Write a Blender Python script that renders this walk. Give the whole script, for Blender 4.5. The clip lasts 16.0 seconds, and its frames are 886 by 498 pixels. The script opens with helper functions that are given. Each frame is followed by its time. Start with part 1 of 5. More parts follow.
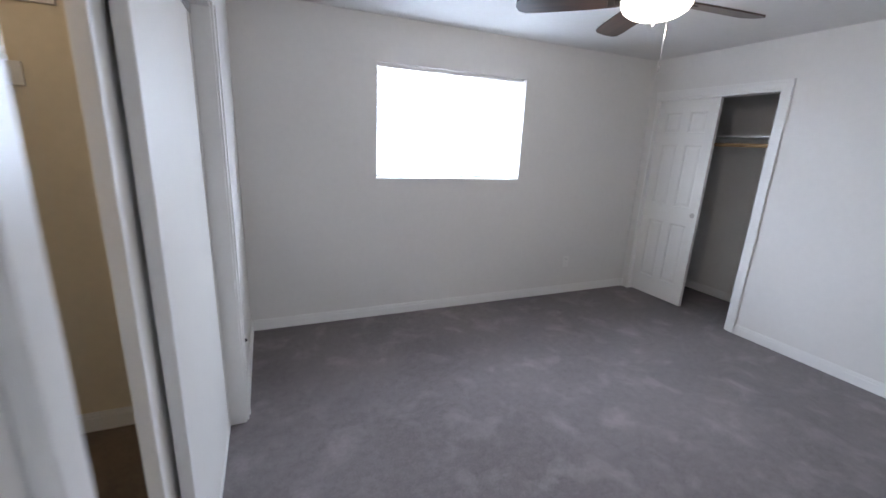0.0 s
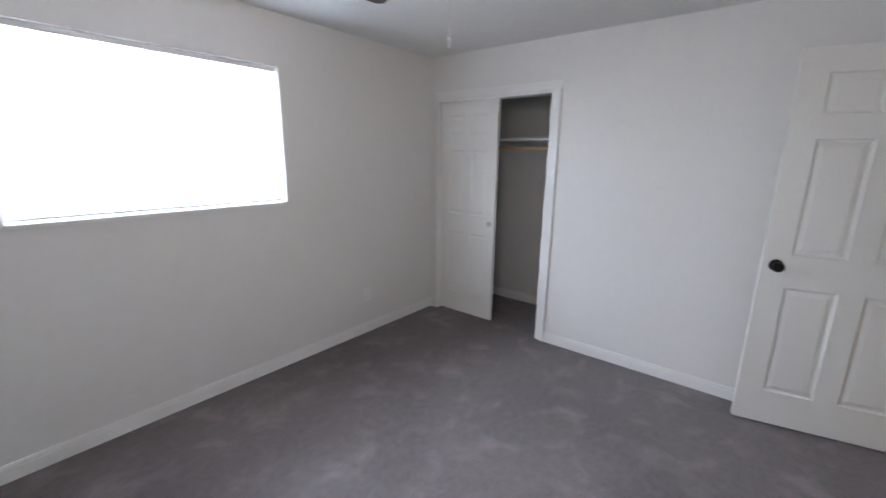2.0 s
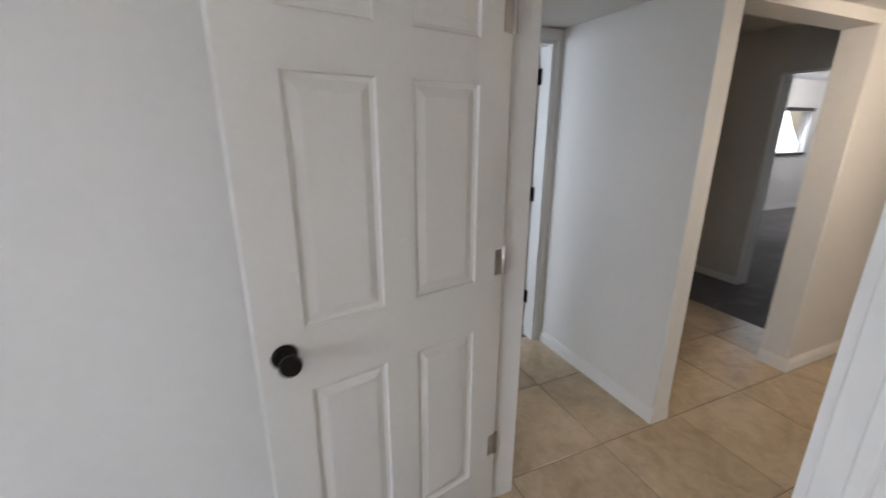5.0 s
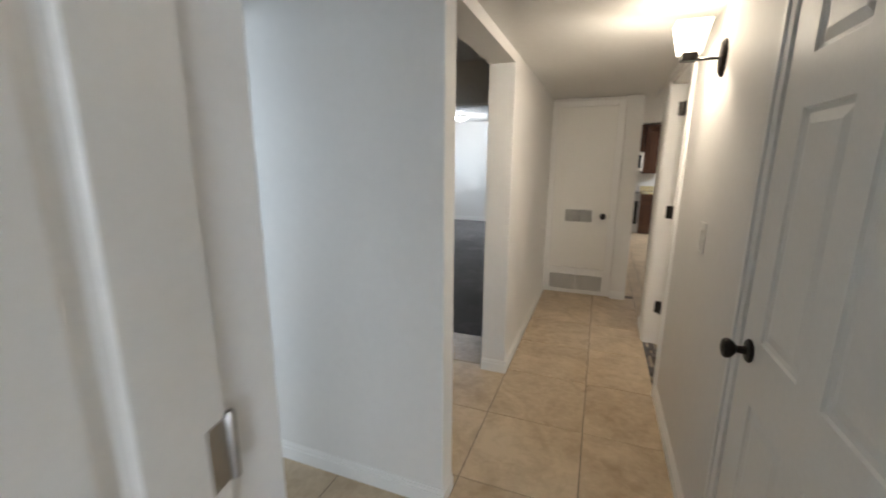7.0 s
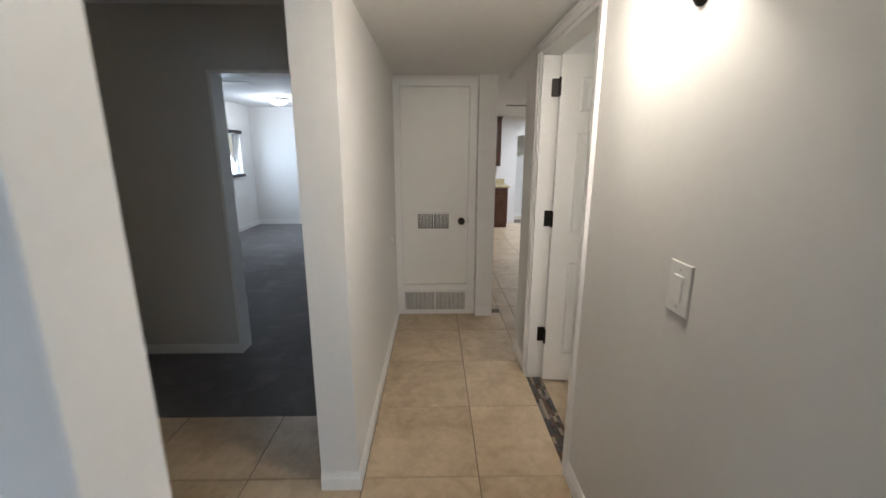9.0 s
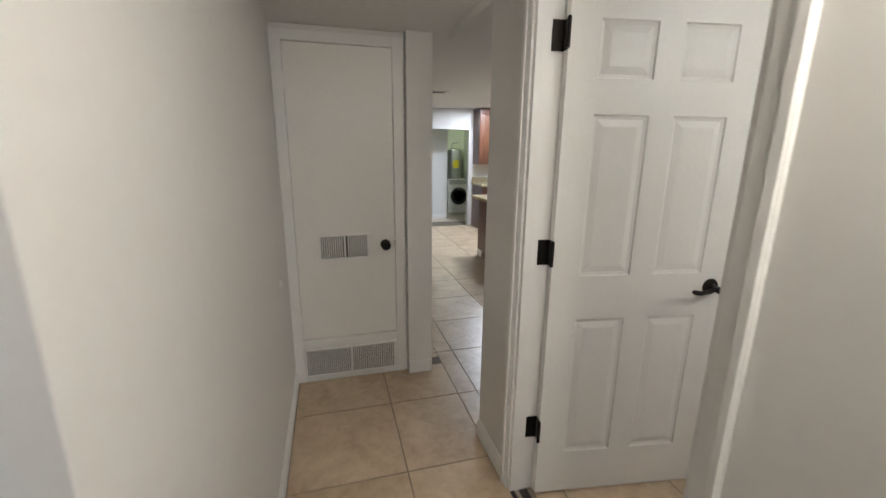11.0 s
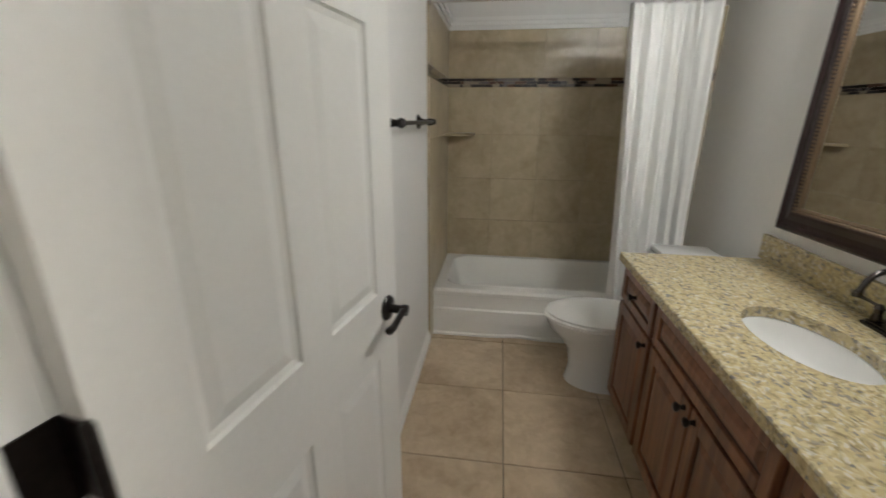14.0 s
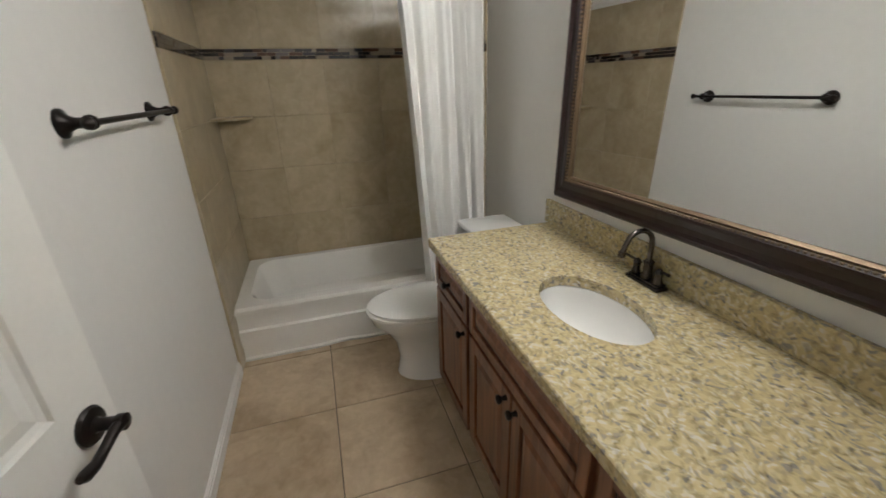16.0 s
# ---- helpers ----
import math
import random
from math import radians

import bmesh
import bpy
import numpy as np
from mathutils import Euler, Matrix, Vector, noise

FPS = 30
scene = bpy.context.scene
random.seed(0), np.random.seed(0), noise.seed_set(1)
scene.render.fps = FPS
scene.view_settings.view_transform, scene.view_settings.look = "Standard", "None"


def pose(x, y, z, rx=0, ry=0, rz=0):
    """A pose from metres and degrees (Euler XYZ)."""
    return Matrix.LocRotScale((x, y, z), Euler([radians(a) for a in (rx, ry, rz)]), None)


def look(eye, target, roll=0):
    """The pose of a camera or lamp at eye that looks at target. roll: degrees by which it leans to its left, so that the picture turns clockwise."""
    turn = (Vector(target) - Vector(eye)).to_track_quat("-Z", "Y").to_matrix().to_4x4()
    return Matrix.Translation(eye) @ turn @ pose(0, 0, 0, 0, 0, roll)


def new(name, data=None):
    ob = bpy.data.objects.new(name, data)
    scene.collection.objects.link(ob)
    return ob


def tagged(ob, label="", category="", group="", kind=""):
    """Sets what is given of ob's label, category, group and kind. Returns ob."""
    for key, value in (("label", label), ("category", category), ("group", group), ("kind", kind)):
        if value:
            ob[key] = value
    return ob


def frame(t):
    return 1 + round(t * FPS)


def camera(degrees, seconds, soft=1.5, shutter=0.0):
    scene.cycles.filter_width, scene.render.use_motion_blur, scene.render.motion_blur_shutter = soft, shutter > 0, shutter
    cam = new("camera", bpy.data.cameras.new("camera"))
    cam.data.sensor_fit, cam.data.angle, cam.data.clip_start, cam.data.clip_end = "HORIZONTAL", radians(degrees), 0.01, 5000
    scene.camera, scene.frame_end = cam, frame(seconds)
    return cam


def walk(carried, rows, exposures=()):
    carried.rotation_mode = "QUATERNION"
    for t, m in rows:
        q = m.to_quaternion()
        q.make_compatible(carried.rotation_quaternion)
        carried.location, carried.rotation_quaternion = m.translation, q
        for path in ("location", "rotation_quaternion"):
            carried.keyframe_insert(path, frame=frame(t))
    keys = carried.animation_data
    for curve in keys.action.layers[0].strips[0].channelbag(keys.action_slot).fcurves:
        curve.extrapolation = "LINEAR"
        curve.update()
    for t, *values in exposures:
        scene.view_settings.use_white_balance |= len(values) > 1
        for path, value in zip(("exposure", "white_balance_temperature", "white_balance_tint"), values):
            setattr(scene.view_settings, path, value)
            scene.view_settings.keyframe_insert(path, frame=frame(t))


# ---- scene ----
cam = camera(95.0, 16.0, shutter=0.5)
PATH = [
    (0, (-0.175, 0.047, 1.478), (0.602, 1.818, 0.969), 2.7),
    (0.5, (-0.070, 0.231, 1.468), (0.755, 1.985, 0.975), 2.2),
    (1, (0.017, 0.426, 1.471), (1.097, 2.048, 1.021), 1.5),
    (1.5, (0.225, 0.541, 1.471), (1.510, 2.009, 1.031), 1.2),
    (2, (0.460, 0.694, 1.511), (1.981, 1.910, 1.057), 0.9),
    (2.5, (0.710, 0.793, 1.489), (2.410, 1.746, 1.038), 0.8),
    (3, (0.983, 0.941, 1.513), (2.845, 1.523, 1.070), 1.1),
    (3.5, (1.259, 0.883, 1.499), (3.194, 1.131, 1.056), 0.8),
    (4, (1.576, 0.754, 1.512), (3.520, 0.685, 1.046), 0.2),
    (4.2, (1.742, 0.698, 1.527), (3.665, 0.526, 1.006), -0.1),
    (6.3, (2.804, 0.470, 1.436), (3.909, -1.144, 1.015), 0.4),
    (6.5, (2.863, 0.392, 1.436), (3.876, -1.280, 1.014), 0.6),
    (7, (2.974, 0.237, 1.433), (3.672, -1.588, 1.007), 0.3),
    (7.5, (3.014, 0.022, 1.425), (3.401, -1.885, 0.964), 0.0),
    (8, (3.042, -0.250, 1.448), (3.234, -2.182, 0.969), -0.7),
    (8.5, (3.077, -0.495, 1.431), (3.170, -2.435, 0.953), -0.5),
    (9, (3.156, -0.795, 1.442), (3.115, -2.741, 0.984), 0.1),
    (9.2, (3.190, -0.910, 1.446), (3.090, -2.852, 0.980), 0.1),
    (11.5, (3.230, -2.118, 1.428), (2.522, -3.924, 0.955), 0.4),
    (12, (3.202, -2.332, 1.444), (2.229, -4.011, 0.961), 0.3),
    (12.5, (3.159, -2.553, 1.438), (1.869, -3.992, 0.922), 1.7),
    (13, (2.973, -2.750, 1.396), (1.380, -3.830, 0.853), 2.5),
    (13.5, (2.869, -2.821, 1.382), (1.058, -3.457, 0.818), 1.5),
    (14, (2.716, -2.803, 1.376), (0.829, -3.058, 0.764), 0.4),
    (14.5, (2.596, -2.772, 1.369), (0.709, -2.771, 0.706), 0.0),
    (15, (2.505, -2.733, 1.374), (0.646, -2.514, 0.670), -0.2),
    (15.5, (2.454, -2.696, 1.405), (0.636, -2.302, 0.670), -0.8),
    (16, (2.470, -2.657, 1.416), (0.694, -2.120, 0.669), -1.8),
]
EXPOSURES = [(0, -0.1, 6150, 17), (2, -0.14, 6300, 17), (2.5, -0.08, 6350, 17), (3.5, -0.12, 6600, 18), (4, -0.25, 6750, 18), (6.5, 0.12, 6600, 11), (8.5, 0.1, 6100, 10), (9, 0.08, 5950, 10), (11.5, -0.02, 5800, 9), (12.5, 0.14, 5450, 8), (13, 0.1, 5500, 7), (14, -0.08, 5750, 7), (16, -0.04, 5850, 8)]
walk(cam, [(t, look(eye, target, roll)) for t, eye, target, roll in PATH], EXPOSURES)
# ---- light ----
world = bpy.data.worlds.new("sky")
scene.world = world
world.use_nodes = True
wn = world.node_tree.nodes
sky = wn.new("ShaderNodeTexSky")
sky.sky_type, sky.sun_disc, sky.sun_elevation, sky.sun_rotation = "NISHITA", False, radians(50), radians(200)
wn["Background"].inputs["Strength"].default_value = 0.12
world.node_tree.links.new(sky.outputs[0], wn["Background"].inputs["Color"])

sun = new("sun", bpy.data.lights.new("sun", "SUN"))
sun.data.energy, sun.data.angle, sun.data.color = 2.5, radians(0.5), (1, 0.95, 0.88)
sun.matrix_basis = look((0, 0, 0), (0.35, 0.75, -1.0))


def area(name, eye, target, sx, sy, watts, color):
    lamp = new(name, bpy.data.lights.new(name, "AREA"))
    lamp.data.shape, lamp.data.size, lamp.data.size_y, lamp.data.energy, lamp.data.color = "RECTANGLE", sx, sy, watts, color
    lamp.matrix_basis = look(eye, target)
    return lamp


def bulb(name, place, watts, color, radius=0.05):
    lamp = new(name, bpy.data.lights.new(name, "POINT"))
    lamp.data.energy, lamp.data.color, lamp.data.shadow_soft_size = watts, color, radius
    lamp.location = place
    return lamp


DAY, WARM, COOL = (0.74, 0.87, 1.0), (1.0, 0.87, 0.70), (0.72, 0.86, 1.0)
area("bedroom_daylight", (1.2875, 3.42, 1.6), (1.2875, 0, 1.3), 1.30, 0.86, 112, DAY)
area("east_room_daylight", (5.6, 1.05, 1.5), (5.2, -1, 1.0), 1.2, 1.0, 40, COOL)
area("living_daylight", (6.99, -8.1, 1.45), (4, -7.6, 1.0), 1.3, 0.8, 26, COOL)
bulb("fan_bulb", (1.50, 1.585, 2.03), 17, (1.0, 0.93, 0.82), 0.04)
bulb("sconce_bulb", (2.78, -1.80, 1.93), 2.3, WARM, 0.12)
area("sconce_glow", (2.70, -1.80, 1.92), (3.25, -2.6, 0.7), 0.18, 0.12, 10.5, WARM)
bulb("living_bulb", (5.75, -8.0, 2.22), 30, (0.95, 0.97, 1.0), 0.05)
area("vanity_light_lamp", (1.65, -1.78, 2.08), (0.45, -2.40, 0.6), 0.6, 0.08, 14, (1.0, 0.925, 0.81))
for lamp_x in (1.42, 1.88):
    bulb("vanity_bulb", (lamp_x, -1.87, 2.12), 5.2, (1.0, 0.925, 0.81), 0.05)
bulb("wardrobe_bulb", (-1.05, 1.0, 2.2), 7, (1.0, 0.84, 0.62), 0.04)

# ---- materials ----


def material(name, color, rough=0.6, metal=0.0, spread=0.06, fine=60.0, coarse=2.0, bump=0.0, bump_scale=200.0, coat=0.0, spec=0.5, by_object=0.0):
    """Paint, metal or stone: colour broken up by a coarse and a fine noise, with a fine relief."""
    m = bpy.data.materials.new(name)
    m.use_nodes = True
    nt = m.node_tree
    b, link, N = nt.nodes["Principled BSDF"], nt.links.new, nt.nodes.new
    b.inputs["Roughness"].default_value, b.inputs["Metallic"].default_value = rough, metal
    b.inputs["Coat Weight"].default_value, b.inputs["Specular IOR Level"].default_value = coat, spec
    co = N("ShaderNodeTexCoord")
    a, c = N("ShaderNodeTexNoise"), N("ShaderNodeTexNoise")
    a.inputs["Scale"].default_value, c.inputs["Scale"].default_value = coarse, fine
    a.inputs["Detail"].default_value, c.inputs["Detail"].default_value = 4, 3
    link(co.outputs["Object"], a.inputs["Vector"]), link(co.outputs["Object"], c.inputs["Vector"])
    add = N("ShaderNodeMath")
    add.operation = "ADD"
    link(a.outputs[0], add.inputs[0]), link(c.outputs[0], add.inputs[1])
    last = add.outputs[0]
    if by_object:
        info, mul = N("ShaderNodeObjectInfo"), N("ShaderNodeMath")
        mul.operation, mul.inputs[1].default_value = "MULTIPLY_ADD", by_object
        link(info.outputs["Random"], mul.inputs[0]), link(last, mul.inputs[2])
        last = mul.outputs[0]
    ramp = N("ShaderNodeMapRange")
    ramp.inputs[1].default_value, ramp.inputs[2].default_value = 0.6, 1.4
    ramp.inputs[3].default_value, ramp.inputs[4].default_value = 1 - spread, 1 + spread
    link(last, ramp.inputs[0])
    mix = N("ShaderNodeVectorMath")
    mix.operation, mix.inputs[0].default_value = "SCALE", color
    link(ramp.outputs[0], mix.inputs["Scale"]), link(mix.outputs[0], b.inputs["Base Color"])
    if bump:
        n, bp = N("ShaderNodeTexNoise"), N("ShaderNodeBump")
        n.inputs["Scale"].default_value, n.inputs["Detail"].default_value = bump_scale, 3
        bp.inputs["Strength"].default_value, bp.inputs["Distance"].default_value = bump, 0.002
        link(co.outputs["Object"], n.inputs["Vector"]), link(n.outputs[0], bp.inputs["Height"]), link(bp.outputs[0], b.inputs["Normal"])
    return m


def glow(name, color, strength):
    m = bpy.data.materials.new(name)
    m.use_nodes = True
    b = m.node_tree.nodes["Principled BSDF"]
    b.inputs["Base Color"].default_value = (0.9, 0.88, 0.84, 1)
    b.inputs["Emission Color"].default_value, b.inputs["Emission Strength"].default_value = (*color, 1), strength
    return m


def carpet_material(name, dark, light):
    """Cut pile: soft paler sweeps where the pile lies over, mottling, fibre grain and a few stains."""
    m = bpy.data.materials.new(name)
    m.use_nodes = True
    nt = m.node_tree
    b, link, N = nt.nodes["Principled BSDF"], nt.links.new, nt.nodes.new
    b.inputs["Roughness"].default_value, b.inputs["Specular IOR Level"].default_value = 0.95, 0.1
    b.inputs["Sheen Weight"].default_value = 0.15
    co = N("ShaderNodeTexCoord")
    terms = []
    for scale, detail, lo, hi, weight in ((1.1, 4, 0.35, 0.75, 0.30), (4.5, 6, 0.52, 0.72, 0.42), (24, 3, 0.3, 0.7, 0.20), (90, 2, 0.3, 0.7, 0.22), (420, 1, 0.3, 0.7, 0.24)):
        n, r = N("ShaderNodeTexNoise"), N("ShaderNodeMapRange")
        n.inputs["Scale"].default_value, n.inputs["Detail"].default_value = scale, detail
        n.inputs["Distortion"].default_value = 0.4 if scale < 10 else 0
        link(co.outputs["Object"], n.inputs["Vector"]), link(n.outputs[0], r.inputs[0])
        r.inputs[1].default_value, r.inputs[2].default_value, r.inputs[4].default_value = lo, hi, weight
        terms.append(r.outputs[0])
    while len(terms) > 1:
        add = N("ShaderNodeMath")
        link(terms.pop(), add.inputs[0]), link(terms.pop(), add.inputs[1])
        terms.append(add.outputs[0])
    mix = N("ShaderNodeMix")
    mix.data_type = "RGBA"
    mix.inputs[6].default_value, mix.inputs[7].default_value = (*dark, 1), (*light, 1)
    link(terms[0], mix.inputs[0]), link(mix.outputs[2], b.inputs["Base Color"])
    n, bp = N("ShaderNodeTexNoise"), N("ShaderNodeBump")
    n.inputs["Scale"].default_value, bp.inputs["Strength"].default_value, bp.inputs["Distance"].default_value = 260, 0.7, 0.006
    link(co.outputs["Object"], n.inputs["Vector"]), link(n.outputs[0], bp.inputs["Height"]), link(bp.outputs[0], b.inputs["Normal"])
    return m


def stone_tile_material(name, dark, light, rough, island=False):
    """Glazed ceramic with clouded travertine markings; every tile its own shade."""
    m = bpy.data.materials.new(name)
    m.use_nodes = True
    nt = m.node_tree
    b, link, N = nt.nodes["Principled BSDF"], nt.links.new, nt.nodes.new
    b.inputs["Roughness"].default_value = rough
    geo, info = N("ShaderNodeNewGeometry"), N("ShaderNodeObjectInfo")
    rnd = geo.outputs["Random Per Island"] if island else info.outputs["Random"]
    shift, add = N("ShaderNodeVectorMath"), N("ShaderNodeVectorMath")
    shift.operation = "SCALE"
    shift.inputs[0].default_value = (37, 21, 13)
    link(rnd, shift.inputs["Scale"])
    link(geo.outputs["Position"], add.inputs[0]), link(shift.outputs[0], add.inputs[1])
    a, c = N("ShaderNodeTexNoise"), N("ShaderNodeTexNoise")
    for n, s, d, dist in ((a, 3.5, 6, 1.2), (c, 22, 5, 0.6)):
        n.inputs["Scale"].default_value, n.inputs["Detail"].default_value, n.inputs["Distortion"].default_value = s, d, dist
        link(add.outputs[0], n.inputs["Vector"])
    w = N("ShaderNodeMath")
    w.operation, w.inputs[1].default_value = "MULTIPLY_ADD", 0.55
    link(c.outputs[0], w.inputs[0]), link(a.outputs[0], w.inputs[2])
    r = N("ShaderNodeMapRange")
    r.inputs[1].default_value, r.inputs[2].default_value = 0.5, 1.05
    link(w.outputs[0], r.inputs[0])
    tone = N("ShaderNodeMath")
    tone.operation, tone.inputs[1].default_value = "MULTIPLY_ADD", 0.18
    link(rnd, tone.inputs[0]), link(r.outputs[0], tone.inputs[2])
    mix = N("ShaderNodeMix")
    mix.data_type = "RGBA"
    mix.inputs[6].default_value, mix.inputs[7].default_value = (*dark, 1), (*light, 1)
    link(tone.outputs[0], mix.inputs[0]), link(mix.outputs[2], b.inputs["Base Color"])
    bp = N("ShaderNodeBump")
    bp.inputs["Strength"].default_value, bp.inputs["Distance"].default_value = 0.12, 0.002
    link(c.outputs[0], bp.inputs["Height"]), link(bp.outputs[0], b.inputs["Normal"])
    return m


def wood_material(name, dark, light, vertical=True):
    m = bpy.data.materials.new(name)
    m.use_nodes = True
    nt = m.node_tree
    b, link, N = nt.nodes["Principled BSDF"], nt.links.new, nt.nodes.new
    b.inputs["Roughness"].default_value, b.inputs["Coat Weight"].default_value, b.inputs["Coat Roughness"].default_value = 0.38, 0.25, 0.25
    co, mp = N("ShaderNodeTexCoord"), N("ShaderNodeMapping")
    mp.inputs["Scale"].default_value = (22, 22, 1.6) if vertical else (1.6, 22, 22)
    n = N("ShaderNodeTexNoise")
    n.inputs["Scale"].default_value, n.inputs["Detail"].default_value, n.inputs["Distortion"].default_value = 1.6, 6, 0.8
    link(co.outputs["Object"], mp.inputs["Vector"]), link(mp.outputs[0], n.inputs["Vector"])
    info, w = N("ShaderNodeObjectInfo"), N("ShaderNodeMath")
    w.operation, w.inputs[1].default_value = "MULTIPLY_ADD", 0.12
    link(info.outputs["Random"], w.inputs[0]), link(n.outputs[0], w.inputs[2])
    mix, r = N("ShaderNodeMix"), N("ShaderNodeMapRange")
    r.inputs[1].default_value, r.inputs[2].default_value = 0.35, 0.75
    link(w.outputs[0], r.inputs[0])
    mix.data_type = "RGBA"
    mix.inputs[6].default_value, mix.inputs[7].default_value = (*dark, 1), (*light, 1)
    link(r.outputs[0], mix.inputs[0]), link(mix.outputs[2], b.inputs["Base Color"])
    return m


def granite_material(name):
    """Polished gold granite: cream crystals, ochre clouds, grey-green and dark grains."""
    m = bpy.data.materials.new(name)
    m.use_nodes = True
    nt = m.node_tree
    b, link, N = nt.nodes["Principled BSDF"], nt.links.new, nt.nodes.new
    b.inputs["Roughness"].default_value = 0.16
    co = N("ShaderNodeTexCoord")
    warp, ws, wa = N("ShaderNodeTexNoise"), N("ShaderNodeVectorMath"), N("ShaderNodeVectorMath")
    warp.inputs["Scale"].default_value = 18
    ws.operation, ws.inputs["Scale"].default_value = "SCALE", 0.05
    link(co.outputs["Object"], warp.inputs["Vector"]), link(warp.outputs["Color"], ws.inputs[0])
    link(co.outputs["Object"], wa.inputs[0]), link(ws.outputs[0], wa.inputs[1])
    stretch = N("ShaderNodeMapping")
    stretch.inputs["Rotation"].default_value, stretch.inputs["Scale"].default_value = (0, 0, 0.5), (0.9, 1.1, 1)
    link(wa.outputs[0], stretch.inputs["Vector"])
    v = N("ShaderNodeTexVoronoi")
    v.feature = "SMOOTH_F1"
    v.inputs["Smoothness"].default_value = 0.5
    v.inputs["Scale"].default_value = 110
    link(stretch.outputs[0], v.inputs["Vector"])
    sep = N("ShaderNodeSeparateColor")
    link(v.outputs["Color"], sep.inputs[0])
    ramp = N("ShaderNodeValToRGB")
    stops = ((0.0, (0.24, 0.23, 0.20)), (0.10, (0.36, 0.32, 0.24)), (0.25, (0.46, 0.38, 0.22)), (0.5, (0.54, 0.44, 0.235)), (0.75, (0.57, 0.49, 0.30)), (1.0, (0.60, 0.56, 0.46)))
    ramp.color_ramp.elements[0].color, ramp.color_ramp.elements[1].color = (*stops[0][1], 1), (*stops[-1][1], 1)
    for at, col in stops[1:-1]:
        ramp.color_ramp.elements.new(at).color = (*col, 1)
    link(sep.outputs[0], ramp.inputs[0])
    g, gr = N("ShaderNodeTexNoise"), N("ShaderNodeValToRGB")
    g.inputs["Scale"].default_value, g.inputs["Detail"].default_value, g.inputs["Distortion"].default_value = 60, 5, 0.4
    link(stretch.outputs[0], g.inputs["Vector"]), link(g.outputs[0], gr.inputs[0])
    gr.color_ramp.elements[0].position, gr.color_ramp.elements[1].position = 0.28, 0.50
    gr.color_ramp.elements[0].color, gr.color_ramp.elements[1].color = (0.50, 0.50, 0.48, 1), (1, 1, 1, 1)
    mul = N("ShaderNodeMix")
    mul.data_type, mul.blend_type = "RGBA", "MULTIPLY"
    mul.inputs[0].default_value = 1
    link(ramp.outputs[0], mul.inputs[6]), link(gr.outputs[0], mul.inputs[7]), link(mul.outputs[2], b.inputs["Base Color"])
    return m


WALL = material("wall_paint", (0.74, 0.725, 0.70), 0.55, spread=0.025, coarse=1.2, fine=25, bump=0.25, bump_scale=55)
CEIL = material("ceiling_paint", (0.76, 0.75, 0.73), 0.8, spread=0.03, coarse=2, fine=30, bump=0.5, bump_scale=70)
# White closet walls tinted tan: some of the bulb's warm light is in this colour.
WARM_TINT = material("closet_warm_tint", (0.72, 0.64, 0.50), 0.6, spread=0.04, coarse=1.5, fine=25, bump=0.25, bump_scale=55)
GREY = material("den_paint", (0.60, 0.59, 0.57), 0.6, spread=0.04, coarse=1.5, fine=25, bump=0.25, bump_scale=55)
TRIM = material("trim_paint", (0.80, 0.79, 0.77), 0.35, spread=0.025, coarse=4, fine=60, bump=0.12, bump_scale=90)
DOOR = material("door_paint", (0.79, 0.775, 0.74), 0.38, spread=0.025, coarse=3, fine=80, bump=0.15, bump_scale=120)
BRONZE = material("oil_rubbed_bronze", (0.022, 0.018, 0.016), 0.34, metal=0.7, spread=0.3, coarse=20, fine=120)
PEWTER = material("pewter_bronze", (0.085, 0.075, 0.068), 0.26, metal=0.9, spread=0.25, coarse=20, fine=120)
NICKEL = material("brushed_nickel", (0.55, 0.53, 0.50), 0.3, metal=1.0, spread=0.08, coarse=20, fine=300)
CHROME = material("chrome", (0.75, 0.75, 0.76), 0.12, metal=1.0, spread=0.03)
PLASTIC = material("white_plastic", (0.80, 0.79, 0.76), 0.35, spread=0.02)
CARPET = carpet_material("grey_carpet", (0.088, 0.076, 0.078), (0.245, 0.216, 0.216))
CARPET_BLUE = carpet_material("slate_carpet", (0.105, 0.098, 0.100), (0.25, 0.235, 0.238))
CARPET_BROWN = carpet_material("brown_carpet", (0.12, 0.09, 0.065), (0.24, 0.185, 0.14))
TILE = stone_tile_material("floor_tile", (0.36, 0.265, 0.165), (0.60, 0.475, 0.33), 0.32)
TILE_REST = stone_tile_material("kitchen_tile", (0.40, 0.33, 0.25), (0.62, 0.54, 0.44), 0.30, island=True)
WTILE = stone_tile_material("wall_tile", (0.335, 0.272, 0.165), (0.50, 0.42, 0.285), 0.28)
GROUT = material("grout", (0.16, 0.13, 0.10), 0.9, spread=0.15)
WGROUT = material("wall_grout", (0.38, 0.315, 0.21), 0.9, spread=0.1)
GRANITE = granite_material("gold_granite")
VANITY = wood_material("glazed_cherry", (0.10, 0.037, 0.016), (0.25, 0.108, 0.050))
GLAZE = material("dark_glaze", (0.025, 0.011, 0.006), 0.5, spread=0.2)
KITCHEN = wood_material("stained_maple", (0.042, 0.016, 0.008), (0.115, 0.045, 0.021))
ISLAND = wood_material("island_veneer", (0.12, 0.048, 0.020), (0.24, 0.105, 0.05))
BLADE = wood_material("walnut_blade", (0.020, 0.012, 0.009), (0.055, 0.03, 0.02), vertical=False)
ROD = wood_material("pine_rod", (0.42, 0.26, 0.12), (0.60, 0.40, 0.20), vertical=False)
FRAME = material("mahogany_frame", (0.018, 0.0065, 0.0065), 0.38, spread=0.2, coarse=8, fine=90, coat=0.1, spec=0.35)
